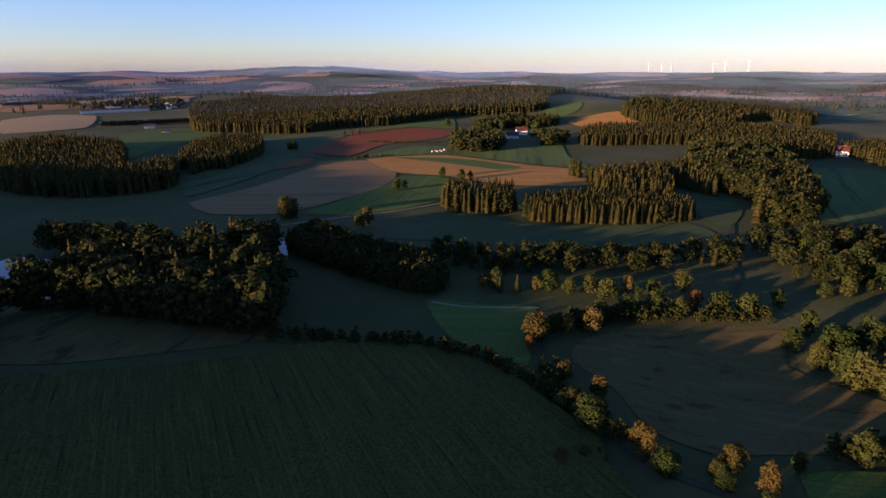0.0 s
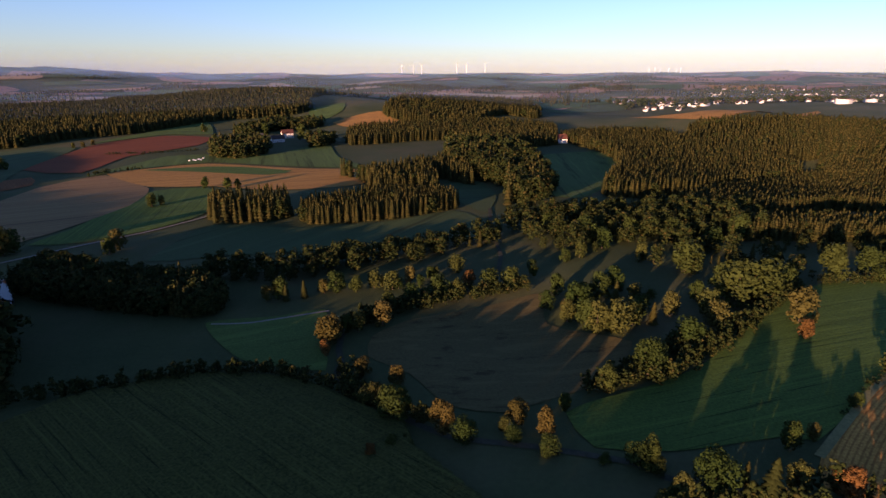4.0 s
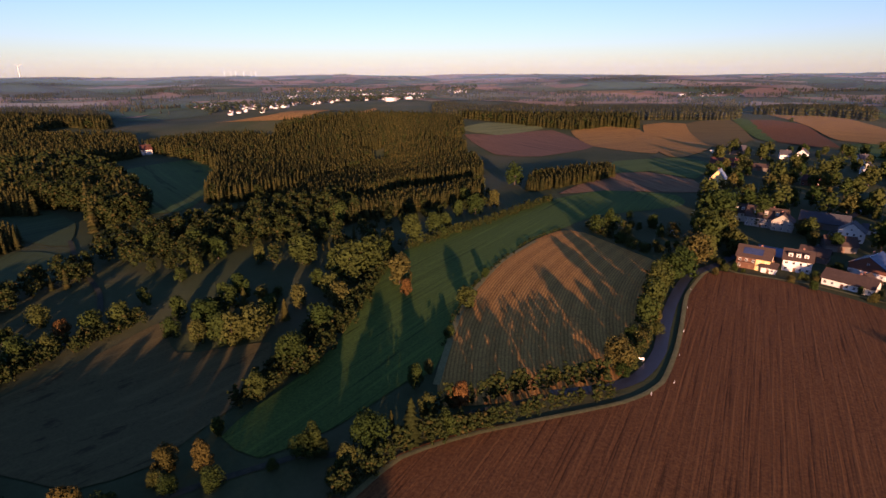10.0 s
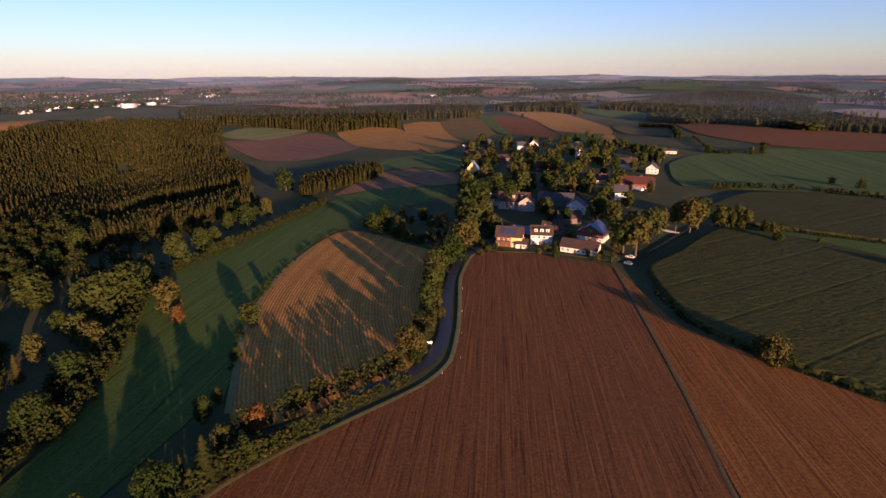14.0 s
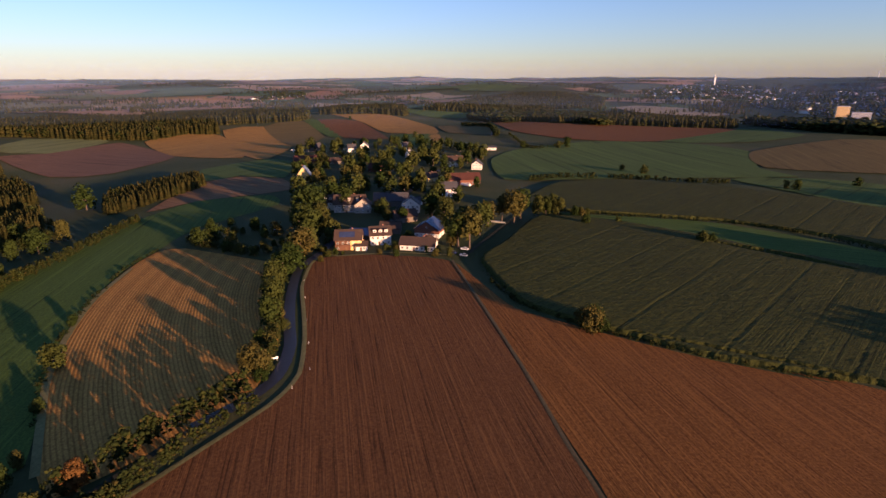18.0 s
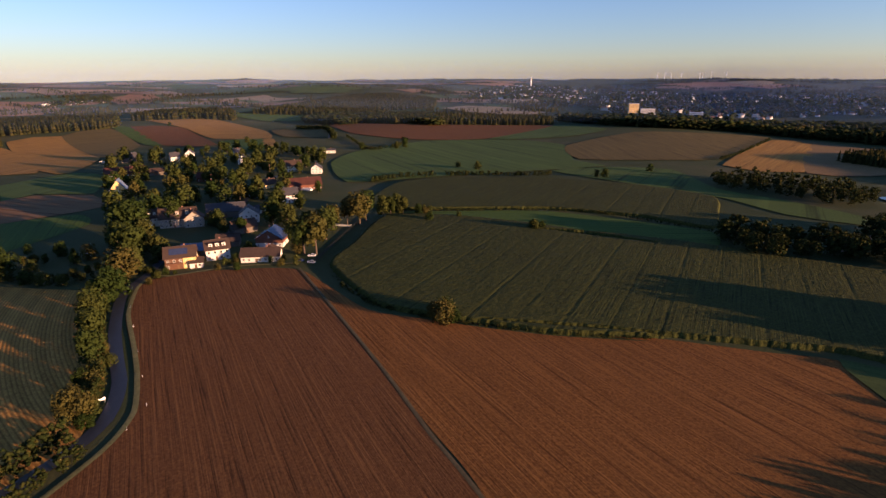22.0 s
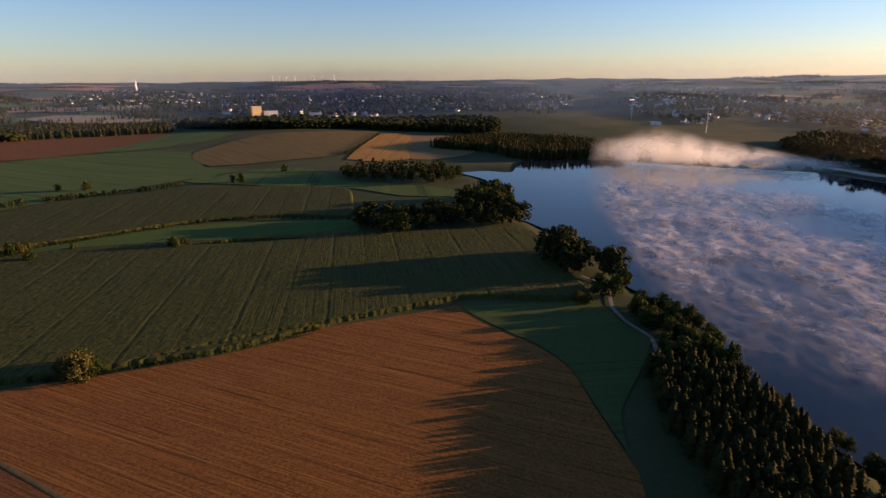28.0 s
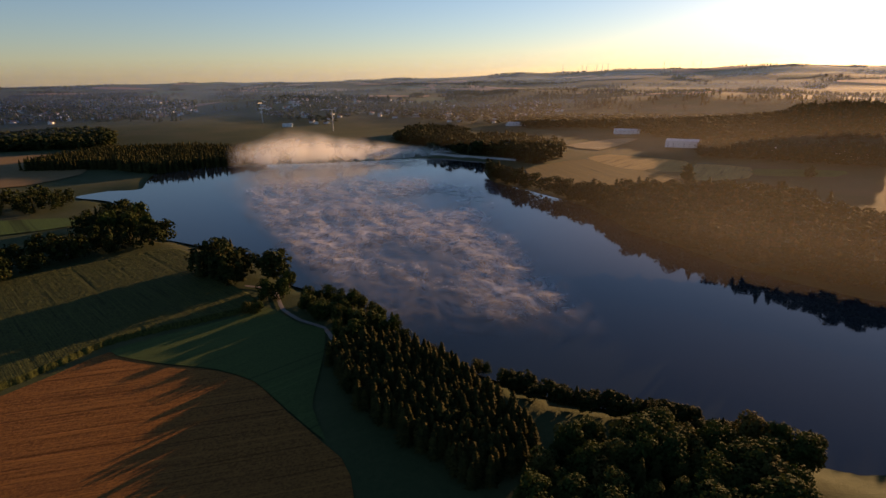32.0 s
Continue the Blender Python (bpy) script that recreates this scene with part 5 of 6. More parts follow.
house("cottage", (526, -90), -120, (10, 9), 4.6, 3.6, "redwood", "redroof")
house("gabled_house", (695, -107), -15, (10, 10), 5.6, 4.4, "white", "greyroof")
house("cottage", (684, -89), -87, (10, 9), 5, 4, "white", "greyroof")
house("gabled_house", (609, -146), -20, (9, 10), 5.6, 4.8, "white", "greyroof")
house("long_red_barn", (599, -33), -96, (34, 14), 4.4, 4.2, "redwood", "redroof")
house("shed", (590, -59), -99, (18, 9), 3.6, 2.6, "greywood", "brownroof")
house("cottage", (675, -156), -83, (9, 9), 5.2, 4, "white", "greyroof")
house("flat_hall", (641, -258), -107, (15, 10), 3.4, 1.4, "white", "greyroof")
house("barn", (707, -44), -74, (18, 11), 5, 5, "greywood", "greyroof")
house("barn", (308, -61), -111, (12, 8), 3.6, 3, "greywood", "brownroof")
house("shed", (301, -44), -108, (16, 8), 3.2, 2.6, "greywood", "blueroof")
house("shed", (376, -99), -90, (9, 7), 3, 2.4, "white", "greyroof")
house("farmhouse", (113, 782), 2, (15, 11), 6.4, 4.4, "white", "redroof")
house("gabled_house", (140, 873), 51, (9, 10), 6, 4, "white", "redroof")
house("barn", (95, 745), 3, (16, 10), 4.6, 4, "white", "brownroof")
house("barn", (45, 765), -3, (26, 12), 4.4, 4.4, "greywood", "greyroof")
house("barn", (71, 775), 7, (18, 11), 4, 4, "greywood", "greyroof")
house("forest_house", (425, 577), -31, (13, 11), 6, 4.6, "white", "redroof")
house("cottage", (-473, 889), 28, (16, 10), 4, 3, "white", "greyroof")
house("shed", (-417, 829), 27, (13, 8), 3, 2, "white", "greyroof")
house("factory_hall", (-480, -535), 132, (36, 24.8), 7.7, 1.2, "hall", "hallroof")
house("factory_hall", (-524, -703), 139, (37.2, 17.4), 6.3, 1, "hall", "hallroof")
house("factory_hall", (-502, -448), 136, (24.8, 18.6), 6.3, 1, "hall", "hallroof")
house("factory_hall", (-509, -419), 133, (28.5, 14.9), 5.6, 1, "hall", "hallroof")
house("factory_hall", (-522, -363), 127, (24.8, 16.1), 6.3, 1, "hall", "hallroof")
house("factory_hall", (-447, -924), 150, (32.2, 12.4), 5.6, 1, "hall", "hallroof")
house("factory_hall", (-47, -1123), 174, (18.6, 9.9), 5.6, 1, "hall", "hallroof")
house("office_block", (828, -1088), -133, (22, 14), 24, 0.5, "sunny", "hallroof")
house("office_block", (773, -1066), -139, (30, 14), 16, 0.5, "white", "hallroof")
house("office_block", (665, -1080), -148, (26, 12), 14, 0.5, "white", "hallroof")
house("long_farm_hall", (-656, 1115), 34, (120, 16), 6, 2, "white", "redroof")

# ---- far country: a patchwork of fields and woods, towns, wind turbines, mist ----
def patch_material():
    m, n, links, p = material("far_patchwork")
    c = ramp(n, links, n.new("ShaderNodeNewGeometry").outputs["Random Per Island"],
             [(0.0, (0.045, 0.085, 0.030)), (0.3, (0.075, 0.105, 0.040)), (0.45, (0.22, 0.15, 0.085)), (0.7, (0.30, 0.17, 0.095)), (0.85, (0.16, 0.09, 0.06)), (1.0, (0.26, 0.22, 0.14))])
    c = mixed(n, links, 0.5, c, mixed(n, links, 1.0, c, ramp(n, links, noise_tex(n, links, 0.02, 5, 0.7), [(0.3, (0.6,) * 3), (0.7, (1.2,) * 3)]), "MULTIPLY"))
    links.new(c, p.inputs["Base Color"])
    p.inputs["Roughness"].default_value, p.inputs["Specular IOR Level"].default_value = 0.95, 0.1
    return m


def far_country():
    """Fields and woods beyond the near plan, drawn by chance."""
    rng = np.random.default_rng(21)
    vs, fs, spots, wide = [], [], [], []
    for k in range(900):
        b, r = rng.uniform(-46, 244), 1450 * (4700 / 1450) ** rng.uniform(0, 1)
        b = radians(b)
        cx, cy = r * math.sin(b), r * math.cos(b)
        if k % 5 < (3 if b < radians(132) else 1):
            a = rng.uniform(0, 3.14)
            l, w = rng.uniform(70, 260) * (r / 2500) ** 0.6, rng.uniform(40, 130) * (r / 2500) ** 0.6
            c, s = math.cos(a), math.sin(a)
            base = len(vs)
            n = 6
            for i in range(n + 1):
                for j in range(n + 1):
                    u, v = (i / n - 0.5) * 2 * l, (j / n - 0.5) * 2 * w * (1 + 0.3 * math.sin(i + k))
                    x, y = cx + u * c - v * s, cy + u * s + v * c
                    vs.append((x, y, up(x, y) + 1.2 + r * 0.0006 + 0.01 * (k % 60)))
            for i in range(n):
                for j in range(n):
                    q = base + i * (n + 1) + j
                    fs += [(q, q + n + 1, q + n + 2), (q, q + n + 2, q + 1)]
        else:
            a, n = rng.uniform(0, 3.14), int(rng.uniform(30, 80))
            u, v = rng.normal(0, rng.uniform(40, 130), n), rng.normal(0, rng.uniform(12, 30), n)
            spots.append(np.column_stack([cx + u * math.cos(a) - v * math.sin(a), cy + u * math.sin(a) + v * math.cos(a)]))
    tagged(new("far_fields", mesh_of("far_fields", vs, fs, patch_material())), "far patchwork of tan and green fields", "fields", kind="stuff")
    xy = np.concatenate(spots)
    h = rng.uniform(9, 14, len(xy))
    tagged(new("far_woods", planted("far_woods", xy, h, rng.uniform(1.8, 3.0, len(xy)), SPRUCES["tiny"], SPRUCE, rng)), "far dark strips of woodland", "woodland", kind="stuff")


far_country()
TOWN_WALL = plain("town_render", (0.48, 0.48, 0.48), (0.70, 0.70, 0.69), 0.05, 0.9)
TOWN_ROOF = plain("town_roofs", (0.09, 0.05, 0.04), (0.16, 0.085, 0.065), 0.05, 0.9)


def town(name, count, points):
    """Far houses with gables and roofs, and trees between them."""
    edge = spline(points, 40)
    rng = np.random.default_rng(count)
    lo, hi = edge.min(0), edge.max(0)
    xy = rng.uniform(lo, hi, (count * 12, 2))
    xy = xy[inside(edge, xy[:, 0], xy[:, 1])][:count]
    wv, wf, rv, rf = [], [], [], []
    for x, y in xy:
        a = rng.uniform(0, 3.14)
        big = rng.uniform() < 0.08
        w, d, e, g = (rng.uniform(4, 5.5), rng.uniform(3.4, 4.4), rng.uniform(3, 4.6), rng.uniform(2.4, 3.6)) if not big else (rng.uniform(9, 16), rng.uniform(5, 8), rng.uniform(6, 9), 1.5)
        c, s, z = math.cos(a), math.sin(a), up(x, y) - 0.3
        p = [(-w, -d, 0), (w, -d, 0), (w, d, 0), (-w, d, 0), (-w, -d, e), (w, -d, e), (w, d, e), (-w, d, e), (-w, 0, e + g), (w, 0, e + g)]
        q = np.array([(x + u * c - v * s, y + u * s + v * c, z + t) for u, v, t in p])
        b = len(wv) * 10
        wv.append(q)
        wf += [(b, b + 1, b + 5), (b, b + 5, b + 4), (b + 1, b + 2, b + 6), (b + 1, b + 6, b + 5), (b + 2, b + 3, b + 7), (b + 2, b + 7, b + 6), (b + 3, b, b + 4), (b + 3, b + 4, b + 7), (b + 4, b + 8, b + 7), (b + 5, b + 6, b + 9)]
        o = 0.35
        p = [(-w - o, -d - o, e - 0.2), (w + o, -d - o, e - 0.2), (w + o, 0, e + g + 0.3), (-w - o, 0, e + g + 0.3), (-w - o, d + o, e - 0.2), (w + o, d + o, e - 0.2)]
        q = np.array([(x + u * c - v * s, y + u * s + v * c, z + t) for u, v, t in p])
        b = len(rv) * 6
        rv.append(q)
        rf += [(b, b + 1, b + 2), (b, b + 2, b + 3), (b + 3, b + 2, b + 5), (b + 3, b + 5, b + 4)]
    top = new(name)
    tagged(top, "far town of small white gabled houses among trees", "town", kind="stuff")
    for n, v, f, m in (("house_walls", wv, wf, TOWN_WALL), ("house_roofs", rv, rf, TOWN_ROOF)):
        ob = new(n, mesh_of(name + "_" + n, np.concatenate(v), f, m))
        ob.parent = top
        tagged(ob, kind="stuff")
    n = count * 3
    t = rng.uniform(lo, hi, (n * 8, 2))
    t = t[inside(edge, t[:, 0], t[:, 1])][:n]
    ob = new("town_trees", planted(name + "_town_trees", t, rng.uniform(9, 16, len(t)), rng.uniform(1.2, 2.0, len(t)), CROWNS["tiny"], LEAVES, rng))
    ob.parent = top
    tagged(ob, kind="stuff")


town("market_town", 210, [(1297, 1197), (1714, 1467), (1837, 1351), (1942, 1205), (1934, 970), (1547, 757), (1184, 676), (1123, 822), (1047, 893)])
town("hamlet_in_valley", 26, [(977, 1145), (1114, 1124), (1019, 874), (939, 833), (862, 951)])
town("far_village", 34, [(2057, 65), (2260, -109), (2111, -112), (1948, 42)])
town("far_village_two", 30, [(2056, 992), (2318, 916), (2036, 806), (1707, 807)])
town("large_town", 620, [(1945, -1425), (2350, -2032), (1613, -2003), (1201, -1965), (758, -2075), (481, -2262), (233, -2087), (156, -1541), (357, -1403), (579, -1326), (642, -1043), (839, -1052), (1198, -1201), (1483, -1198)])
town("lake_town", 330, [(15, -1565), (-209, -2189), (-431, -1816), (-512, -1633), (-609, -1461), (-775, -1438), (-683, -1156), (-433, -930), (-336, -1115), (-228, -1318), (-138, -1137), (-45, -1294)])
town("west_village", 40, [(-710, 1102), (-667, 1144), (-564, 1148), (-567, 1236), (-686, 1297), (-735, 1182)])
town("east_town", 150, [(1085, -1755), (887, -1946), (639, -2204), (488, -2009), (351, -1469), (504, -1393), (784, -1409)])

STEEL = plain("turbine_white", (0.58, 0.58, 0.58), (0.66, 0.66, 0.66), 0.2, 0.5)


def turbine_meshes():
    v, f = limb([(0, 0, -2), (0, 0, 0.5), (0, 0, 1)], [0.036, 0.032, 0.020], 10)
    v[:, 2] = np.clip(v[:, 2], -0.02, 1)
    tower = mesh_of("tower", v, f, STEEL)
    bm = box(-0.03, 0.03, -0.07, 0.05, 0.985, 1.035)
    bmesh.ops.bevel(bm, geom=bm.edges[:], offset=0.008, segments=1, affect="EDGES")
    nac = bpy.data.meshes.new("nacelle")
    bm.to_mesh(nac)
    bm.free()
    nac.materials.append(STEEL)
    v, f = limb([(0, 0, 0), (0, 0, 0.12), (0, 0, 0.5)], [0.005, 0.008, 0.002], 6)
    v[:, 1] *= 0.4
    return tower, nac, mesh_of("blade", v, f, STEEL)


TOWER, NACELLE, BLADE = turbine_meshes()


def turbines(places, tall):
    for n, (x, y) in enumerate(places):
        top = new("wind_turbine")
        face = math.degrees(math.atan2(-x, y)) + 20
        top.matrix_world = pose(x, y, up(x, y) - 1, 0, 0, face) @ Matrix.Diagonal((tall, tall, tall, 1))
        tagged(top, "white three-bladed wind turbine on the far ridge", "wind turbine", "wind turbines on the ridge")
        for nm, me in (("tower", TOWER), ("nacelle", NACELLE)):
            ob = new(nm, me)
            ob.parent = top
        for k in range(3):
            ob = new("blade", BLADE)
            ob.parent = top
            ob.matrix_local = pose(0, -0.09, 1.01) @ pose(0, 0, 0, 0, 120 * k + 37 * n, 0)


turbines([(1470, 4040), (1550, 4010), (1609, 3987), (1852, 3880), (1919, 3847), (2042, 3783)], 66)
turbines([(2991, 3089), (3020, 3060), (3043, 3037), (3083, 2997), (3117, 2961), (3137, 2940)], 34)
turbines([(-2160, -3717), (-2278, -3646), (-2306, -3629), (-2366, -3590), (-2399, -3568), (-2432, -3546), (-2734, -3318), (-2777, -3282), (-2875, -3196), (-2912, -3163)], 44)
turbines([(2492, -3504), (2453, -3531), (2417, -3555), (2362, -3592), (2263, -3656), (2247, -3666), (2202, -3693), (2122, -3739)], 40)


def vapour(name, alpha, colour=(0.9, 0.9, 0.92), through=0.5):
    """Thin mist: part see-through, part scattering. alpha builds its density."""
    m, n, links, p = material(name)
    n.remove(p)
    d, t, clear = n.new("ShaderNodeBsdfDiffuse"), n.new("ShaderNodeBsdfTranslucent"), n.new("ShaderNodeBsdfTransparent")
    d.inputs["Color"].default_value = t.inputs["Color"].default_value = (*colour, 1)
    both, mix = n.new("ShaderNodeMixShader"), n.new("ShaderNodeMixShader")
    both.inputs[0].default_value = through
    links.new(d.outputs[0], both.inputs[1])
    links.new(t.outputs[0], both.inputs[2])
    links.new(alpha(n, links), mix.inputs[0])
    links.new(clear.outputs[0], mix.inputs[1])
    links.new(both.outputs[0], mix.inputs[2])
    links.new(mix.outputs[0], n["Material Output"].inputs["Surface"])
    return m


def uv_sheet(name, verts, uvs, cols, mat):
    """A grid of points with cols columns, carrying its own coordinates."""
    rows = len(verts) // cols
    f = [(r * cols + c, r * cols + c + 1, (r + 1) * cols + c + 1, (r + 1) * cols + c) for r in range(rows - 1) for c in range(cols - 1)]
    me = bpy.data.meshes.new(name)
    me.from_pydata([tuple(v) for v in verts], [], f)
    layer = me.uv_layers.new(name="UVMap")
    for loop in me.loops:
        layer.data[loop.index].uv = uvs[loop.vertex_index]
    me.materials.append(mat)
    me.shade_smooth()
    return me


def times(n, links, a, b, op="MULTIPLY"):
    m = n.new("ShaderNodeMath")
    m.operation, m.use_clamp = op, True
    for s, v in zip(m.inputs, (a, b)):
        if isinstance(v, (int, float)):
            s.default_value = v
        else:
            links.new(v, s)
    return m.outputs[0]


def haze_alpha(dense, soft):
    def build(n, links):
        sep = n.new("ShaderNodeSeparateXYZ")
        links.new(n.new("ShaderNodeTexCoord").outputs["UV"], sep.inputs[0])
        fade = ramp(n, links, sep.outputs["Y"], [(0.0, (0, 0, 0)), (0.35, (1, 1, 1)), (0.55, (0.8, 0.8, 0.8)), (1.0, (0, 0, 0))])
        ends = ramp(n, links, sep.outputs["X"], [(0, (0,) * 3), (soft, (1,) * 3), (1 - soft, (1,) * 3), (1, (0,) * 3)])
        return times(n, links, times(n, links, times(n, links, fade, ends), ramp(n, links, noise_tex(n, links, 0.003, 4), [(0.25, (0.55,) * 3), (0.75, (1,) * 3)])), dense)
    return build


def haze(radius, high, dense, first, last):
    """A translucent sheet whose tint paints morning haze, warmer towards the sun as glare."""
    cols, rows = 121, 9
    vs, uv = [], []
    for r in range(rows):
        for c in range(cols):
            a = radians(first + (last - first) * c / (cols - 1))
            x, y = radius * math.sin(a), radius * math.cos(a)
            vs.append((x, y, up(x, y) - 3 + high * r / (rows - 1)))
            uv.append((c / (cols - 1), r / (rows - 1)))
    ob = new("haze_sheet", uv_sheet("haze_sheet", vs, uv, cols, vapour(f"haze_{int(radius)}", haze_alpha(dense, 0.03 if last - first > 200 else 0.35), (0.34, 0.56, 1.0) if first < 150 else (0.95, 0.86, 0.70))))
    tagged(ob, "translucent sheet tinted as morning haze and sun glare", "haze", kind="structure")


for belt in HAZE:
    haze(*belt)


def mist_alpha(seed, strength):
    def build(n, links):
        co = n.new("ShaderNodeTexCoord").outputs["Object"]
        mp = n.new("ShaderNodeMapping")
        mp.inputs["Location"].default_value = (seed * 31, seed * 17, seed)
        mp.inputs["Rotation"].default_value = (0, 0, radians(-32))
        mp.inputs["Scale"].default_value = (0.075, 0.060, 0.05)
        links.new(co, mp.inputs["Vector"])
        t = n.new("ShaderNodeTexNoise")
        t.inputs["Scale"].default_value, t.inputs["Detail"].default_value, t.inputs["Roughness"].default_value, t.inputs["Distortion"].default_value = 1.0, 10, 0.66, 1.8
        links.new(mp.outputs["Vector"], t.inputs["Vector"])
        wisps = ramp(n, links, t.outputs["Fac"], [(0.36, (0.10,) * 3), (0.50, (0.38,) * 3), (0.66, (1,) * 3)])
        broad = ramp(n, links, noise_tex(n, links, 0.011, 4, 0.55, co), [(0.40, (0.20,) * 3), (0.49, (0.65,) * 3), (0.58, (1,) * 3)])
        sep = n.new("ShaderNodeSeparateXYZ")
        links.new(n.new("ShaderNodeTexCoord").outputs["UV"], sep.inputs[0])
        edge = times(n, links, ramp(n, links, sep.outputs["X"], [(0, (0,) * 3), (0.12, (1,) * 3), (0.8, (1,) * 3), (1, (0,) * 3)]),
                     ramp(n, links, sep.outputs["Y"], [(0, (0,) * 3), (0.25, (1,) * 3), (0.92, (1,) * 3), (1, (0,) * 3)]))
        return times(n, links, times(n, links, times(n, links, wisps, broad), edge), strength)
    return build


def lake_mist(corners, level, seed, strength):
    """Wisps of mist drifting over the water inside four corners."""
    a, b, c, d = (np.array(p, float) for p in corners)
    cols, rows = 121, 161
    vs, uv = [], []
    for r in range(rows):
        for q in range(cols):
            u, v = q / (cols - 1), r / (rows - 1)
            p = (a * (1 - u) + b * u) * (1 - v) + (d * (1 - u) + c * u) * v
            vs.append((p[0], p[1], level + 0.9 * noise.noise((p[0] / 9 + seed * 7, p[1] / 9, seed)) + 0.35 * noise.noise((p[0] / 3.5, p[1] / 3.5, seed * 3))))
            uv.append((u, v))
    ob = new("lake_mist", uv_sheet("lake_mist", vs, uv, cols, vapour(f"mist_{seed}", mist_alpha(seed, strength))))
    tagged(ob, "drifting wisps of steam fog over the lake", "mist", kind="stuff")


lake_mist([(58, -561), (-209, -500), (-113, -145), (-27, -176)], 1.4, 1, 1.0)
lake_mist([(58, -540), (-190, -480), (-100, -155), (-30, -190)], 3.0, 2, 0.8)


def bank_alpha(seed):
    def build(n, links):
        sep = n.new("ShaderNodeSeparateXYZ")
        links.new(n.new("ShaderNodeTexCoord").outputs["UV"], sep.inputs[0])
        up_fade = ramp(n, links, sep.outputs["Y"], [(0, (0.25,) * 3), (0.2, (0.8,) * 3), (0.5, (0.75,) * 3), (1, (0,) * 3)])
        side = ramp(n, links, sep.outputs["X"], [(0, (0,) * 3), (0.14, (0.9,) * 3), (0.6, (0.8,) * 3), (1, (0,) * 3)])
        nz = noise_tex(n, links, 0.045 + 0.008 * seed, 7, 0.6)
        body = times(n, links, times(n, links, up_fade, side), ramp(n, links, nz, [(0.36, (0.0,) * 3), (0.52, (1,) * 3)]))
        return times(n, links, body, 0.6)
    return build


def fog_bank(a, b, depth, tall):
    """A bank of fog rising off the far end of the lake, higher at one end."""
    a, b = np.array(a, float), np.array(b, float)
    side = np.array([-(b - a)[1], (b - a)[0]]) / np.hypot(*(b - a))
    for k in range(4):
        cols, rows = 41, 11
        vs, uv = [], []
        off = (k - 1.5) * depth / 4
        for r in range(rows):
            for q in range(cols):
                u, v = q / (cols - 1), r / (rows - 1)
                p = a + (b - a) * u + side * (off + depth * 0.12 * math.sin(u * 9 + k * 2) + v * depth * 0.1)
                crest = tall * (0.30 + 0.70 * math.exp(-((u - 0.25) / 0.30) ** 2)) * (1 + 0.12 * math.sin(u * 21 + k))
                vs.append((p[0], p[1], LAKE_LEVEL + 0.5 + crest * v))
                uv.append((u, v))
        ob = new("fog_bank", uv_sheet("fog_bank", vs, uv, cols, vapour(f"fog_{k}", bank_alpha(k), (0.95, 0.94, 0.90), 0.45)))
        tagged(ob, "white fog bank rising over the lake shore", "fog", kind="stuff")


fog_bank((40, -618), (-262, -632), 60, 33)

# ---- small things ----
FOIL = plain("white_foil", (0.62, 0.62, 0.60), (0.78, 0.78, 0.76), 0.6, 0.45, relief=0.05)
PAINT_WHITE = plain("white_paint", (0.70, 0.70, 0.70), (0.80, 0.80, 0.80), 2.0, 0.5)
BLACK = plain("black_band", (0.03, 0.03, 0.03), (0.05, 0.05, 0.05), 2.0, 0.6)
RUBBER = plain("tyre_rubber", (0.02, 0.02, 0.02), (0.04, 0.04, 0.04), 4.0, 0.9)
CONCRETE = plain("old_concrete", (0.28, 0.27, 0.25), (0.42, 0.40, 0.37), 0.5, 0.9, relief=0.05)
STRAW = plain("straw", (0.30, 0.24, 0.13), (0.45, 0.37, 0.20), 2.0, 0.95, relief=0.1)
STEELWORK = plain("steelwork", (0.40, 0.38, 0.34), (0.52, 0.50, 0.46), 0.5, 0.5)


def round_bar(x, y, z0, z1, r0, r1, sides=10):
    v, f = limb([(x, y, z0), (x, y, z1)], [r0, r1], sides)
    bm = bmesh.new()
    vs = [bm.verts.new(c) for c in v]
    for t in f:
        bm.faces.new([vs[i] for i in t])
    bm.faces.new(vs[-sides:])
    bm.faces.new(vs[:sides][::-1])
    return bm


def standing(name, x, y, turn, label, category, group=""):
    top = new(name)
    top.matrix_world = pose(x, y, up(x, y), 0, 0, turn)
    return tagged(top, label, category, group)


def bevelled(bm, width):
    bmesh.ops.bevel(bm, geom=bm.edges[:], offset=width, segments=2, affect="EDGES")
    return bm


# a white board beside the road, and marker posts along its edge
sign = standing("road_sign", 167.5, 7.4, -70, "blank white board on two posts beside the road", "sign")
part("board", box(-1.3, 1.3, -0.03, 0.03, 0.9, 1.7), PAINT_WHITE, sign)
for sx in (-1, 1):
    part("post", round_bar(sx, 0, -0.3, 1.75, 0.05, 0.05), STEELWORK, sign)
first_post = standing("marker_post", 158.5, -3.4, 0, "white plastic road marker post with a black band", "post", "marker posts along the road")
part("shaft", bevelled(box(-0.09, 0.09, -0.06, 0.06, -0.2, 1.05), 0.02), PAINT_WHITE, first_post)
part("band", box(-0.095, 0.095, -0.065, 0.065, 0.72, 0.92), BLACK, first_post)
for x, y in ((177, -4.2), (196, -4.8), (219, -5.4), (240, -6.2), (149, 2.4)):
    copy_thing(first_post, pose(x, y, up(x, y)))

# foil-wrapped silage behind the red barn
clamp = standing("silage_row", 440, -146, 35, "long low row of white foil-wrapped silage", "silage")
part("foil", prism([(-1.6, 0), (1.6, 0), (1.5, 1.0), (0.8, 1.7), (-0.8, 1.7), (-1.5, 1.0)], -15, 15), FOIL, clamp)
for k in range(7):
    part("tyre", round_bar(-12 + 4 * k, 0, 1.68, 1.9, 0.35, 0.35, 12), RUBBER, clamp)

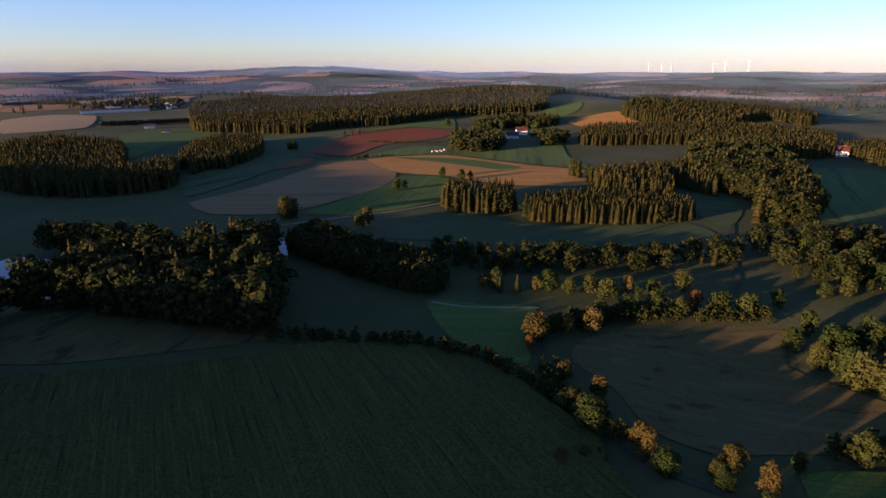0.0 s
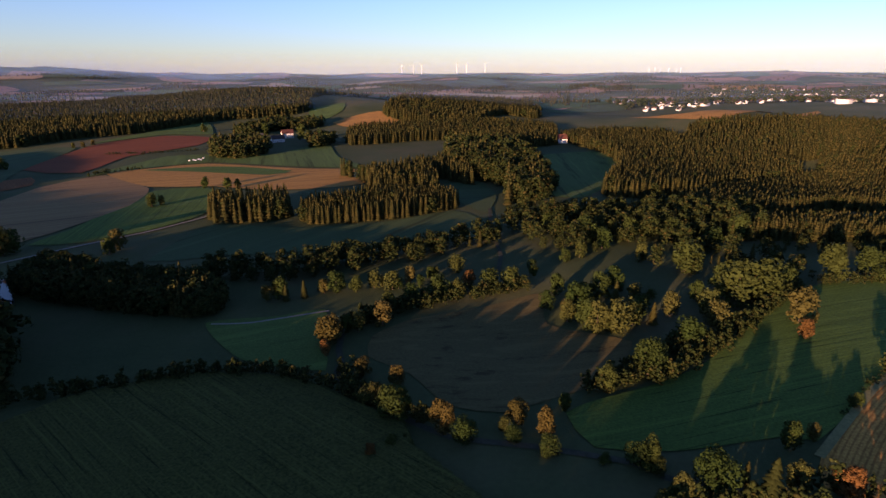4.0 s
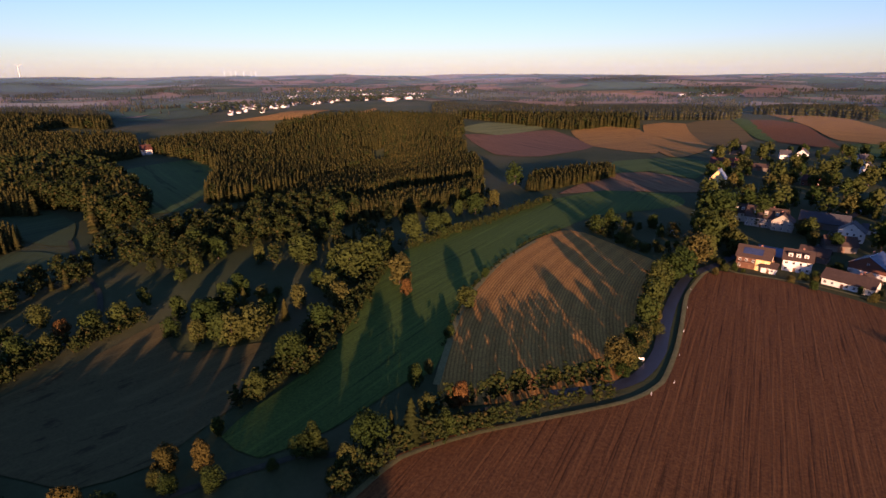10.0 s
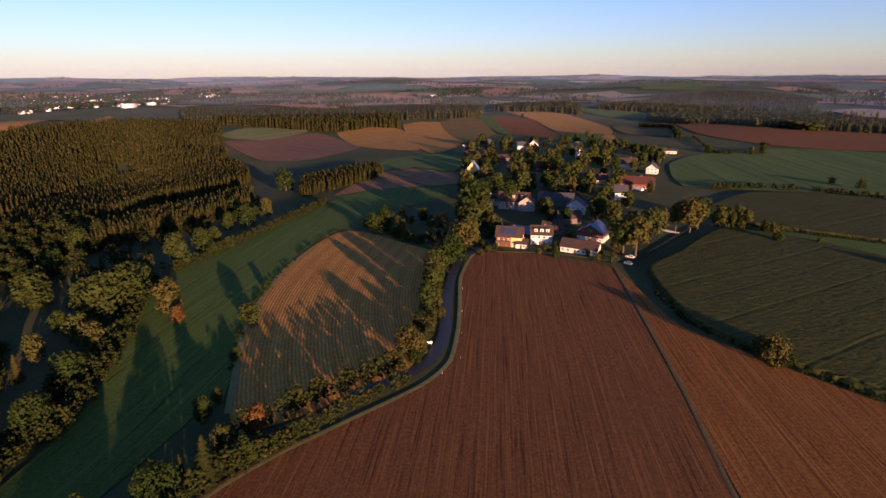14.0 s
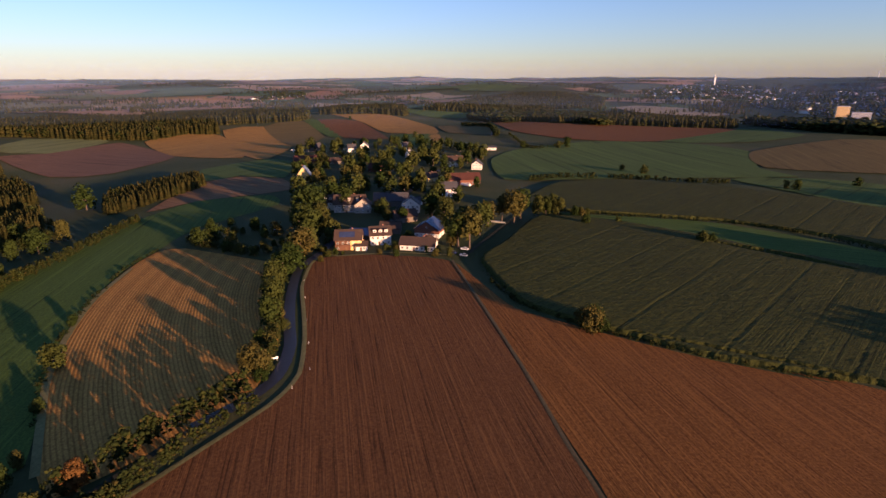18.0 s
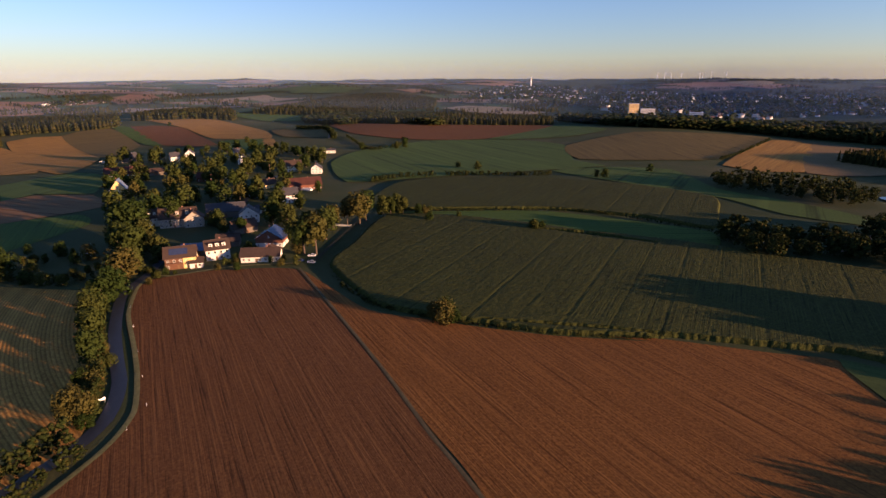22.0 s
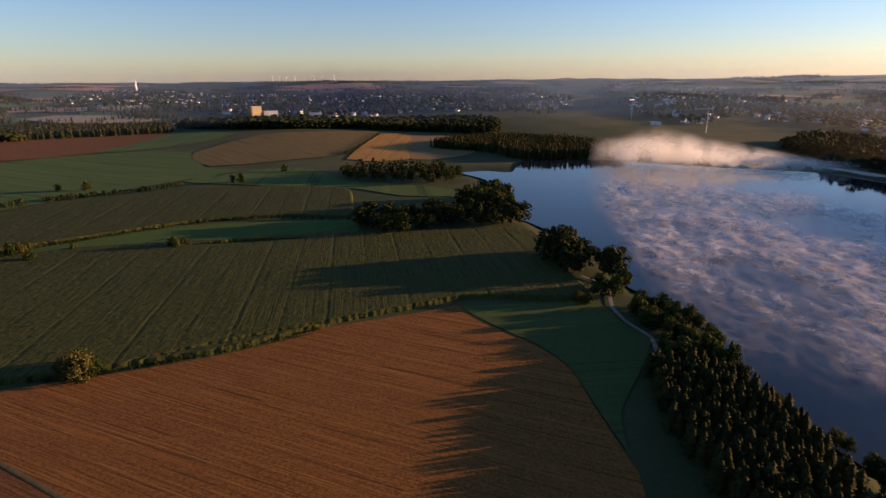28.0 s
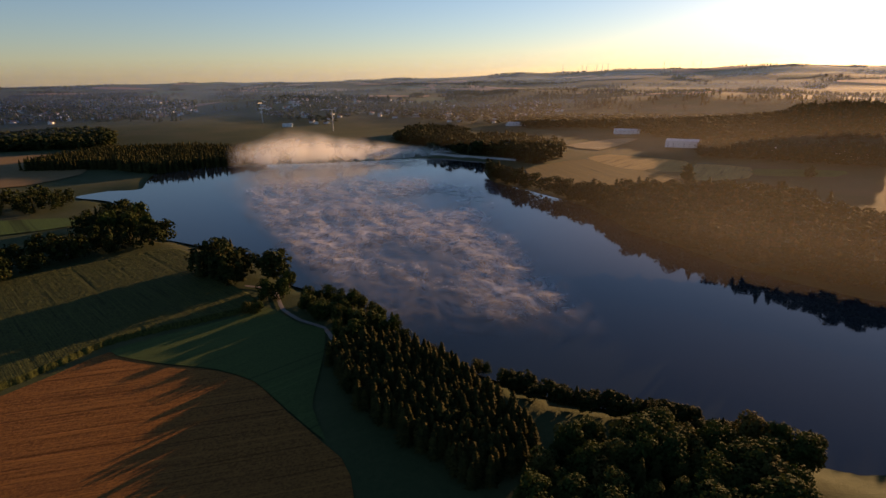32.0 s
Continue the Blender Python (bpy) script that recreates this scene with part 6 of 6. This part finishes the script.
# white wrapped bales on the farm meadow
first_bale = standing("wrapped_bale", -12, 629, 20, "round straw bale wrapped in white foil", "bale", "wrapped bales on the meadow")
part("wrap", bevelled(round_bar(0, 0, 0, 1.5, 0.95, 0.95, 14), 0.12), FOIL, first_bale)
for x, y in ((-8, 632), (-3, 635), (2, 641), (-6, 628), (-1, 630)):
    copy_thing(first_bale, pose(x, y, up(x, y)))

# a heap of straw in the hedged meadow
heap = standing("straw_heap", 65.5, 105.5, 0, "low grey-yellow heap of old straw", "heap")
bm = bmesh.new()
bmesh.ops.create_icosphere(bm, subdivisions=3, radius=1.7)
for v in bm.verts:
    v.co.z = max(v.co.z, -0.1) * 0.9 + 0.25 * noise.noise(v.co * 1.3)
part("straw", bm, STRAW, heap)


def car(x, y, turn, paint, words):
    """A parked car: body, cabin of glass, four wheels with rims, lights."""
    c = standing("parked_car", x, y, turn, words + " car parked in the village", "car", "cars parked in the village")
    bm = prism([(-0.85, 0.35), (0.85, 0.35), (0.88, 0.8), (0.8, 0.95), (-0.8, 0.95), (-0.88, 0.8)], -2.1, 2.1)
    part("body", bevelled(bm, 0.06), paint, c)
    cabin = prism([(-0.78, 0.94), (0.78, 0.94), (0.62, 1.42), (-0.62, 1.42)], -1.5, 0.8)
    part("cabin", bevelled(cabin, 0.08), GLASS, c)
    part("car_roof", box(-1.25, 0.5, -0.6, 0.6, 1.40, 1.47), paint, c)
    for wx in (-1.3, 1.3):
        for wy in (-0.8, 0.8):
            w = part("wheel", round_bar(0, 0, -0.1, 0.1, 0.33, 0.33, 14), RUBBER, c)
            w.matrix_local = pose(wx, wy, 0.33, 90, 0, 0)
            part("rim", round_bar(0, 0, -0.11, 0.11, 0.2, 0.2, 10), STEELWORK, w)
    for wy in (-0.6, 0.6):
        part("headlight", box(2.08, 2.13, wy - 0.16, wy + 0.16, 0.62, 0.76), PAINT_WHITE, c)


SILVER = plain("silver_paint", (0.50, 0.51, 0.53), (0.60, 0.61, 0.63), 0.4, 0.3, 0.5)
BLUE = plain("blue_paint", (0.03, 0.06, 0.16), (0.05, 0.09, 0.22), 0.4, 0.3)
RED = plain("red_paint", (0.26, 0.03, 0.02), (0.34, 0.05, 0.03), 0.4, 0.3)
for x, y, turn, paint, words in ((252, -88, 40, SILVER, "silver-grey"), (258, -84, 35, BLUE, "dark blue"), (262, -92, 50, PAINT_WHITE, "white"), (727, -19, 80, PAINT_WHITE, "white"),
                                 (720, -24, 80, SILVER, "silver-grey"), (712, -20, 75, SILVER, "silver-grey"), (702, -24, 85, BLUE, "dark blue"), (735, -27, 80, RED, "red"),
                                 (604, -236, 20, PAINT_WHITE, "white"), (608, -228, 15, SILVER, "silver-grey"), (317, -46, 60, SILVER, "silver-grey"), (330, 6, 10, PAINT_WHITE, "white")):
    car(x, y, turn, paint, words)

# garden walls and a flat yard by the maize corner
garden = standing("garden_wall", 309, -130, 42, "low pale rendered garden wall along the lane", "wall")
part("wall_run", box(-6, 6, -0.2, 0.2, -0.3, 1.1), WALLS["cream"], garden)
part("coping", box(-6.1, 6.1, -0.28, 0.28, 1.1, 1.2), CONCRETE, garden)

# tower cranes and a tall tower in the far town
for x, y, tall, turn in ((-122, -1011, 38, 30), (-2, -1232, 40, 75)):
    crane = standing("tower_crane", x, y, turn, "slim steel tower crane over the far town", "crane", "tower cranes in the town")
    part("mast", round_bar(0, 0, -1, tall, 1.1, 0.9, 4), STEELWORK, crane)
    part("jib", box(-8, 26, -0.5, 0.5, tall, tall + 1.2), STEELWORK, crane)
    part("counterweight", box(-9, -6, -0.9, 0.9, tall - 2, tall), CONCRETE, crane)
tower = standing("broadcast_tower", 2309, -2130, 0, "tall slim white tower above the far town", "tower")
part("shaft", round_bar(0, 0, -2, 36, 5.0, 3.6, 12), PAINT_WHITE, tower)
part("gallery", round_bar(0, 0, 36, 41, 6.5, 6.0, 12), CONCRETE, tower)
part("mast", round_bar(0, 0, 41, 52, 1.0, 0.4, 6), STEELWORK, tower)

# the dam that closes the lake, and a moored raft
a, b = Vector((-190, -628)), Vector((-262, -540))
dam = standing("lake_dam", (a.x + b.x) / 2, (a.y + b.y) / 2, math.degrees(math.atan2(b.y - a.y, b.x - a.x)), "low pale stone dam wall closing the lake", "dam")
half = (b - a).length / 2
part("embankment", prism([(-5, -2.5), (5, -2.5), (1.6, 1.2), (-1.6, 1.2)], -half, half), CONCRETE, dam)
part("parapet", box(-half, half, -1.5, -1.2, 1.2, 2.0), CONCRETE, dam)
raft = new("moored_raft")
raft.matrix_world = pose(-182.7, -564.9, LAKE_LEVEL, 0, 0, 15)
tagged(raft, "small dark wooden raft moored on the lake", "raft")
part("deck", box(-3.2, 3.2, -1.2, 1.2, 0.1, 0.35), WALLS["greywood"], raft)
part("hut", box(-1.2, 1.2, -0.8, 0.8, 0.35, 2.0), WALLS["greywood"], raft)
